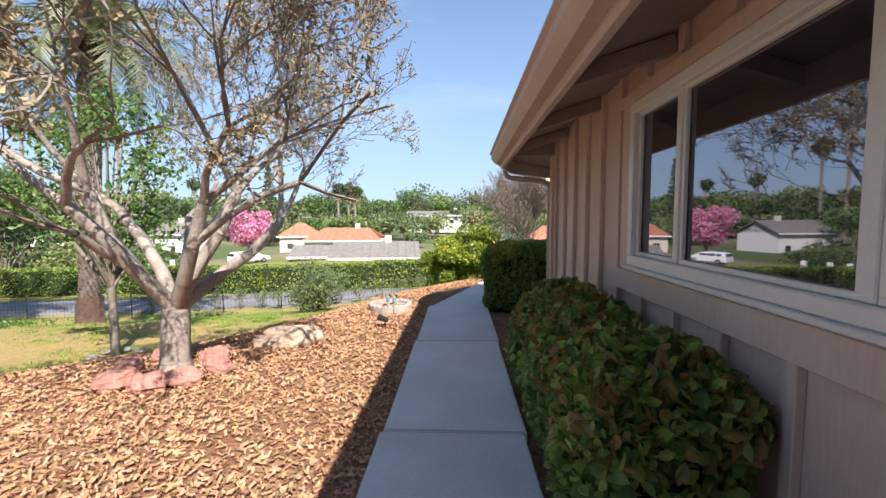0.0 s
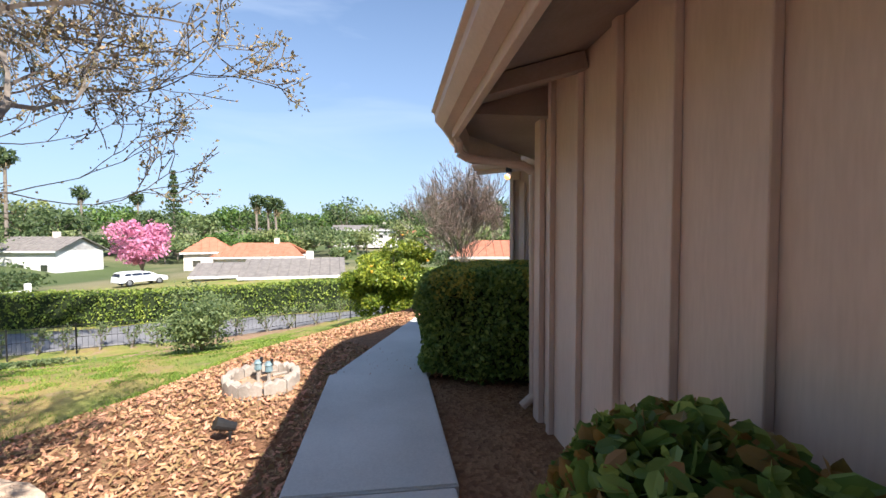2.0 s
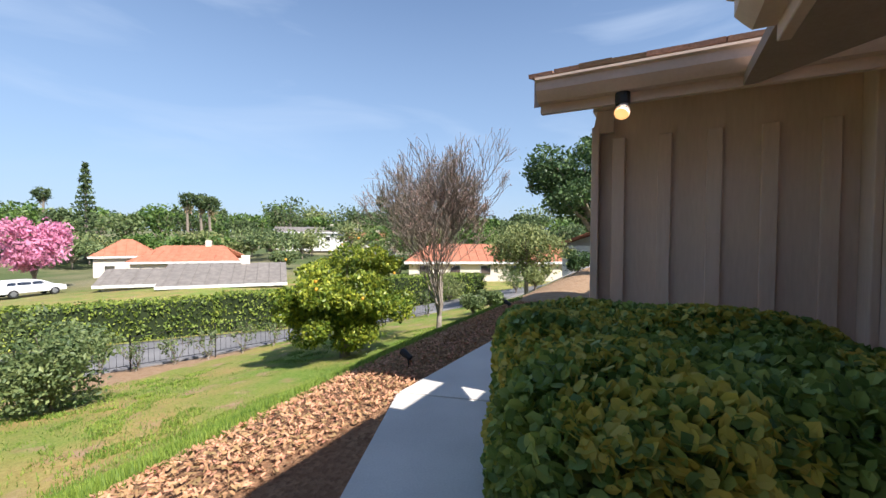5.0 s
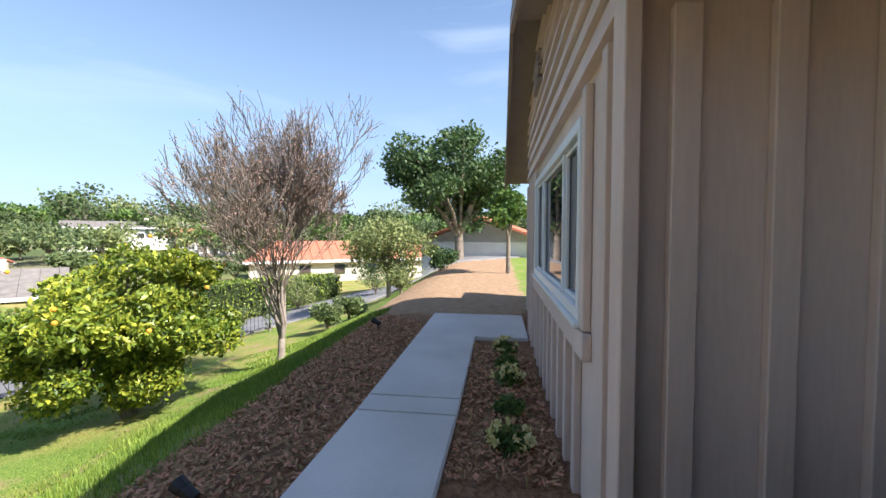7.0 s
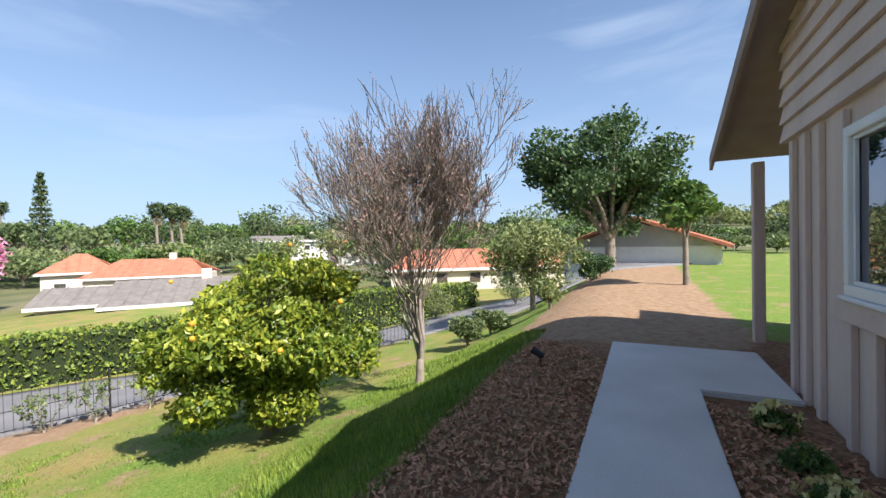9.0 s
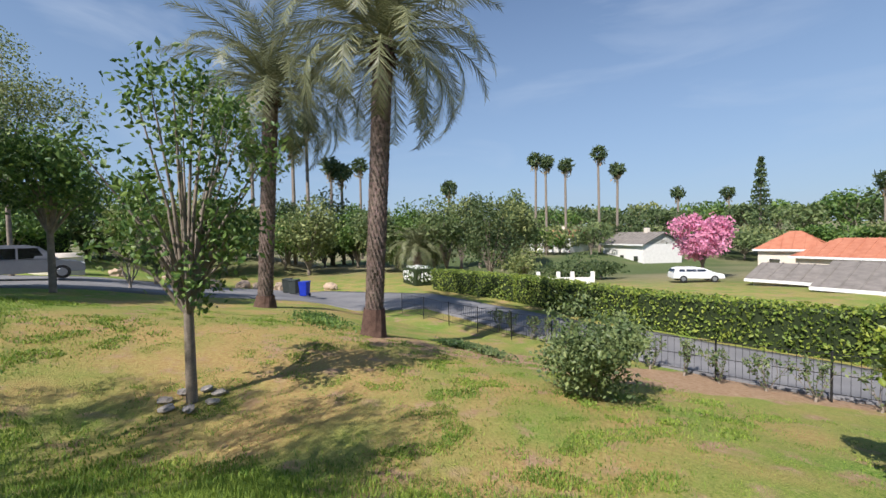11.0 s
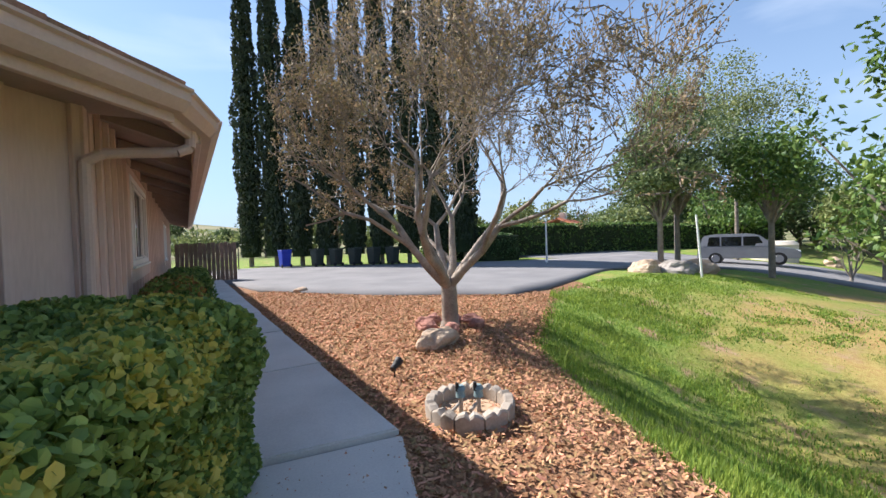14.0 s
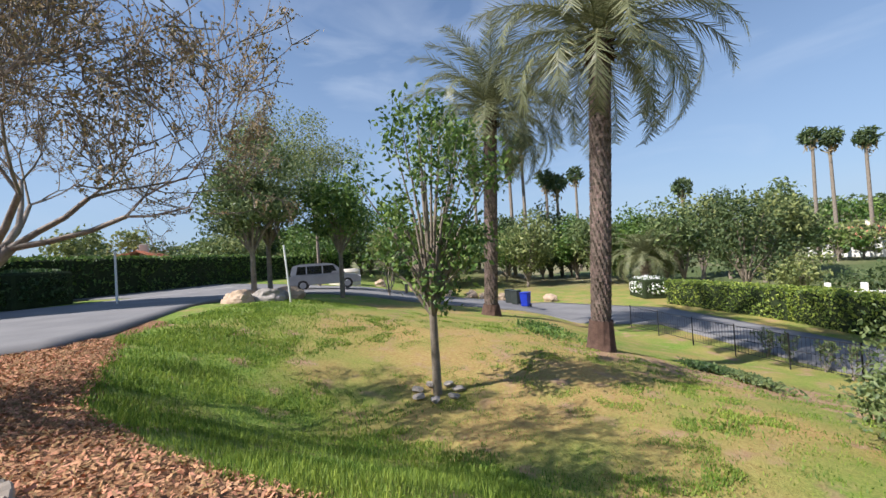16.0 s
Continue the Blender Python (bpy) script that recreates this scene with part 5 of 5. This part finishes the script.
# ---- neighbouring houses ----
def house(at, turn, w, d, h, roofmat, wallmat, label, ridge=1.6, base=None, over=0.5, chimney=True, hip=0.0):
    z = height(*at) if base is None else base
    ob = empty("house", pose(at[0], at[1], z, 0, 0, turn), label, "house")
    part("wall", block(-w / 2, w / 2, -d / 2, d / 2, -1.5, h), wallmat, ob)
    for sg in (-1, 1):
        bm = bmesh.new()
        vs = [(-w / 2 - over, sg * (d / 2 + over), h - 0.12), (w / 2 + over, sg * (d / 2 + over), h - 0.12), (w / 2 + over - hip, 0, h + ridge), (-w / 2 - over + hip, 0, h + ridge)]
        f = bm.faces.new([bm.verts.new(v) for v in vs])
        bmesh.ops.recalc_face_normals(bm, faces=bm.faces)
        r = bmesh.ops.extrude_face_region(bm, geom=[f])
        bmesh.ops.translate(bm, vec=(0, 0, 0.14), verts=[v for v in r["geom"] if isinstance(v, bmesh.types.BMVert)])
        bmesh.ops.recalc_face_normals(bm, faces=bm.faces)
        roof = part("roof", bm, roofmat, ob)
        k = max(6, int(w / 0.9))
        bm = bmesh.new()
        for i in range(k):
            x = -w / 2 - over + (w + 2 * over) * (i + 0.5) / k
            t = max(0, min(1, (w / 2 + over - abs(x)) / max(hip, 0.01)))
            top = (h + ridge + 0.16) * t + (h + 0.03) * (1 - t)
            a, b = Vector((x, sg * (d / 2 + over), h + 0.03)), Vector((x, sg * (d / 2 + over) * (1 - t), top))
            q = cylinder(a, b, 0.06, 0.06, 5)
            me = bpy.data.meshes.new("tmp")
            q.to_mesh(me)
            q.free()
            bm.from_mesh(me)
            bpy.data.meshes.remove(me)
        part("roof_rib", bm, roofmat, roof)
        part("fascia", block(-w / 2 - over, w / 2 + over, sg * (d / 2 + over + 0.002), sg * (d / 2 + over + 0.03), h - 0.22, h + 0.03), WHITE, ob)
    if not hip:
        for sg in (-1, 1):
            bm = bmesh.new()
            bm.faces.new([bm.verts.new(v) for v in ((sg * w / 2, -d / 2, h), (sg * w / 2, d / 2, h), (sg * w / 2, 0, h + ridge - 0.1))])
            bmesh.ops.solidify(bm, geom=bm.faces[:], thickness=0.1)
            part("gable", bm, wallmat, ob)
    if chimney:
        ch = part("chimney", block(w * 0.15 - 0.4, w * 0.15 + 0.4, -0.35, 0.35, h + 0.4, h + ridge + 0.9, 0.03), STUCCO, ob)
    k = max(2, int(w / 3))
    for sg in (-1, 1):
        for i in range(k):
            x = -w / 2 + w * (i + 0.5) / k
            y = sg * (d / 2 + 0.02)
            wd = part("window", block(x - 0.6, x + 0.6, min(y, y - sg * 0.05), max(y, y + sg * 0.03), 0.9, 2.0, 0.01), WHITE, ob)
            part("pane", block(x - 0.52, x + 0.52, y + sg * 0.031 - 0.004, y + sg * 0.031 + 0.004, 0.98, 1.92), GLASS, wd)
    return ob


def spot(yaw, dist):
    a = radians(yaw)
    return (1 - dist * math.sin(a), 10 + dist * math.cos(a))


house((-10.3, 51.5), 8, 9.5, 9, 2.5, GREYROOF, STUCCO, "low tan house with a grey shingle gable roof", 1.5, -5.4)
house((-17.4, 52.5), 8, 6.5, 6, 2.4, GREYROOF, STUCCO, "grey-roofed garage wing of the tan house", 1.1, -5.4, chimney=False)
house(spot(18.5, 68), 4, 13, 9, 2.9, TILEROOF, STUCCO, "cream house with a red clay tile roof", 2.0, -5.0, hip=3.0)
house(spot(25, 72), 20, 7, 7, 3.2, TILEROOF, STUCCO, "cream house wing with a red hip roof", 2.2, -4.6, hip=3.4, chimney=False)
house(spot(40, 85), -10, 11, 8, 4.0, GREYROOF, WHITEWALL, "white two-storey house with a grey roof", 2.0, -5.0)
house(spot(3, 105), 5, 20, 10, 3.0, GREYROOF, WHITEWALL, "long low white house on the hillside", 1.2, -0.5)
house(spot(-4, 92), 5, 10, 8, 2.6, TILEROOF, WHITEWALL, "pale house with a faded tile roof", 1.6, -2.0)
house(spot(-22, 46), -10, 20, 9, 2.4, TILEROOF, STUCCO, "long house with an orange tile roof", 1.7, -3.6, hip=3.0, chimney=False)
house(spot(-43, 30), 40, 9, 8, 2.3, TILEROOF, WHITEWALL, "white garage with an orange tile roof", 1.5, -1.4, chimney=False)
house(spot(131, 55), 30, 16, 9, 2.6, TILEROOF, STUCCO, "house with a reddish roof behind the driveway", 1.8, -1.0, hip=3)
house(spot(50, 95), 20, 10, 8, 3.0, TILEROOF, WHITEWALL, "pale house among the far trees", 1.8, -3.0)

# white garden gate wall across the street
gw = empty("garden_wall", pose(*spot(49.0, 37), -3.6, 0, 0, 60), "low white garden wall with pillars", "wall")
part("wall_run", block(-2.2, 2.2, -0.1, 0.1, 0, 1.0, 0.01), WHITEWALL, gw)
for x in (-2.3, -0.6, 0.6, 2.3):
    part("pillar", block(x - 0.16, x + 0.16, -0.16, 0.16, 0, 1.5, 0.02), WHITEWALL, gw)


# ---- trees of the distance ----
def far_tree(yaw, dist, top, wide, mat, seed, label, n=1500, cat="tree", group="distant trees", low=0.2, base=None):
    x, y = spot(yaw, dist)
    z0 = height(x, y) if base is None else base
    h = max(2.0, top - z0)
    return leafy_tree("tree", rngs(seed), (x, y, z0 - 0.2), h * low, (wide, wide, h * (1 - low) / 2, h * (1 + low) / 2), mat, n, max(0.16, dist * 0.0075), label, radius=0.02 * h, lumps=14, cat=cat, group=group, hollow=0.3)


far_tree(33.3, 54, 4.2, 3.4, PINK, 500, "round tree in full pink blossom", 4200, group="")
rr = rngs(501)
k = 0
for band, (d0, d1, n, t0, t1, w0, w1) in enumerate(((42, 60, 26, 0.5, 3.0, 2.2, 3.6), (75, 110, 60, 2.0, 6.0, 3.5, 6.0), (130, 210, 90, 8.0, 15.0, 6, 11))):
    for i in range(n):
        yaw = -62 + 120 * (i + float(rr.uniform(-0.4, 0.4))) / n
        if band == 0 and (13 < yaw < 40 or -35 < yaw < -10):
            continue
        d = float(rr.uniform(d0, d1))
        top = float(rr.uniform(t0, t1)) - (2.5 if band == 0 else 0)
        if band == 1 and 12 < yaw < 42:
            d, top = max(d, 92), top * 0.6
        mt = (FOREST, FOREST, OLIVE, LIGHTFOREST, HEDGE)[int(rr.integers(0, 5))]
        far_tree(yaw, d, top, float(rr.uniform(w0, w1)), mt, 510 + k, "rounded green tree in the distance", (1300, 900, 700)[band])
        k += 1
# dense trees across the street to the west
for i in range(40):
    yaw = 56 + 70 * (i + float(rr.uniform(-0.4, 0.4))) / 40
    d = float(rr.uniform(46, 68))
    mt = (FOREST, LIGHTFOREST, FOREST, OLIVE, HEDGE)[int(rr.integers(0, 5))]
    far_tree(yaw, d, d * math.tan(radians(float(rr.uniform(5.0, 8.6)))), float(rr.uniform(3, 5)), mt, 700 + i, "broad leafy tree across the street", 3200, low=0.08)
for i in range(24):
    yaw = 112 + 80 * (i + float(rr.uniform(-0.4, 0.4))) / 24
    d = float(rr.uniform(48, 80))
    far_tree(yaw, d, d * math.tan(radians(float(rr.uniform(3.0, 7.0)))), float(rr.uniform(3, 5)), FOREST if i % 2 else LIGHTFOREST, 760 + i, "leafy tree beyond the driveway", 1800, low=0.08)
# nearer trees past the wing
leafy_tree("evergreen_tree", rngs(800), (*spot(-39, 22), -0.4), 1.8, (4.2, 4.2, 3.3, 5.2), DARKHEDGE, 18000, 0.24, "large dark evergreen tree behind the wing", radius=0.25, lumps=40, hollow=0.3, tuft=0.62)
leafy_tree("small_tree", rngs(801), (*spot(-47.5, 14.5), -0.1), 1.5, (1.1, 1.1, 0.9, 2.4), HEDGE, 1600, 0.22, "small broad-leaved tree by the porch", radius=0.08, lumps=10)
leafy_tree("yellow_bush", rngs(802), (*spot(-29.5, 14.5), -0.9), 0.8, (1.9, 1.9, 1.35, 1.9), LIGHTFOREST, 7000, 0.13, "yellow-green rounded bush beside the dirt path", radius=0.08, lumps=20, cat="bush")
leafy_tree("round_bush", rngs(803), (*spot(-37, 17), -0.4), 0.3, (0.8, 0.8, 0.75, 0.9), DARKHEDGE, 2600, 0.12, "dark rounded bush by the dirt path", radius=0.05, cat="bush")
for i, (yw, d, w, hh, mt) in enumerate(((-21, 11, 0.5, 0.55, OLIVE), (-24, 12.0, 0.6, 0.5, OLIVE), (-32, 11.5, 0.45, 0.5, LIGHTFOREST), (-16, 19, 1.0, 0.9, LIGHTFOREST), (-10, 21, 1.0, 0.9, HEDGE), (-27, 19, 1.0, 1.0, OLIVE), (-4, 22, 0.9, 0.8, OLIVE))):
    x, y = spot(yw, d)
    leafy_tree("garden_bush", rngs(810 + i), (x, y), 0.2, (w, w, hh * 0.8, hh), mt, 1800, 0.09, "loose garden bush on the bank", radius=0.04, lumps=10, cat="bush", group="bushes on the bank")


# tall conifer
cx, cy = spot(28, 108)
con = empty("conifer", Matrix.Translation((cx, cy, height(cx, cy))), "tall narrow tiered conifer on the skyline", "tree")
part("trunk", cylinder((0, 0, 0), (0, 0, 16.4 - height(cx, cy)), 0.4, 0.06), TWIG, con)
r = rngs(830)
pts = []
H = 17.0 - height(cx, cy)
for t in range(16):
    f = 0.15 + 0.85 * t / 16
    for i in range(90):
        a, q = float(r.uniform(0, 6.28)), float(r.uniform(0.1, 1))
        rad = 3.0 * (1 - f) ** 0.7 * q + 0.1
        pts.append((math.cos(a) * rad, math.sin(a) * rad, f * H - 0.3 * q + 0.2 * float(r.normal())))
v, f = leaves(r, pts, 0.8, 0.4)
sheet("crown", v, f, FOREST, con)


def fan_palm(yaw, dist, top, seed, size=1.0):
    x, y = spot(yaw, dist)
    z0 = height(x, y)
    rng = rngs(seed)
    ob = empty("fan_palm", Matrix.Translation((x, y, z0)), "tall slender fan palm with a small round crown", "palm", "distant fan palms")
    h = top - z0
    part("trunk", cylinder((0, 0, -0.3), (0.3 * float(rng.normal()), 0, h), 0.3 * size, 0.2 * size, 8), TWIG, ob)
    d = rng.normal(size=(240, 3))
    d /= np.linalg.norm(d, axis=1)[:, None]
    d[:, 2] = d[:, 2] * 0.9 + 0.1
    v, f = leaves(rng, d * rng.uniform(0.5, 1, (240, 1)) * 1.7 * size + np.array([0, 0, h]), 1.1 * size, 0.28, 0)
    sheet("crown", v, f, FOREST, ob)
    pts = rng.normal(size=(60, 3)) * np.array([0.35, 0.35, 0.5]) * size + np.array([0, 0, h - 1.4 * size])
    v, f = leaves(rng, pts, 0.8 * size, 0.3, -1.5)
    tagged(sheet("dry_skirt", v, f, BUDS, ob), kind="stuff")


for i, (yw, d, el) in enumerate(((53.0, 88, 9.8), (51.5, 88, 9.4), (49.0, 90, 8.8), (44.8, 90, 10.0), (42.7, 92, 7.8), (64.8, 80, 6.4), (83.8, 62, 14.6), (85.6, 60, 12.0), (80.8, 66, 9.2), (79.4, 66, 8.6), (90.5, 66, 11.0), (77, 80, 9.5), (36, 150, 4.5), (31, 160, 4.2), (18.5, 120, 4.4), (17, 120, 4.2), (16, 118, 4.0), (-5.5, 150, 5.0))):
    fan_palm(yw, d, 1.3 + d * math.tan(radians(el)), 840 + i, 1.0 if d < 100 else 1.3)
# squat date palm across the street
sx, sy = spot(69.3, 46)
squat = empty("date_palm", Matrix.Translation((sx, sy, height(sx, sy))), "squat bushy date palm with arching fronds", "palm")
part("trunk", cylinder((0, 0, -0.2), (0, 0, 2.6), 0.5, 0.55, 12), PALMBARK, squat)
for i in range(46):
    fr = new("frond", FRONDS[min(2, i * 3 // 46)])
    fr.parent = squat
    fr.matrix_local = Matrix.Translation((0, 0, 2.8)) @ pose(0, 0, 0, 0, 0, i * 137.5) @ pose(0, 0, 0, 0, -(46 - 70 * i / 46), 0) @ Matrix.Diagonal((0.95, 1.2, 0.95, 1))
hedge("flowering_shrub", rngs(870), ((-1.8, 1.8), (-1.2, 1.2), (0, 1.7)), 1800, 0.2, HEDGE, "rounded shrub covered in white flowers", "shrub", m=pose(*spot(69, 38), height(*spot(69, 38)) - 0.1), accents=(WHITE, 700, lambda p: p[2] > 0.4), rounding=1.0)
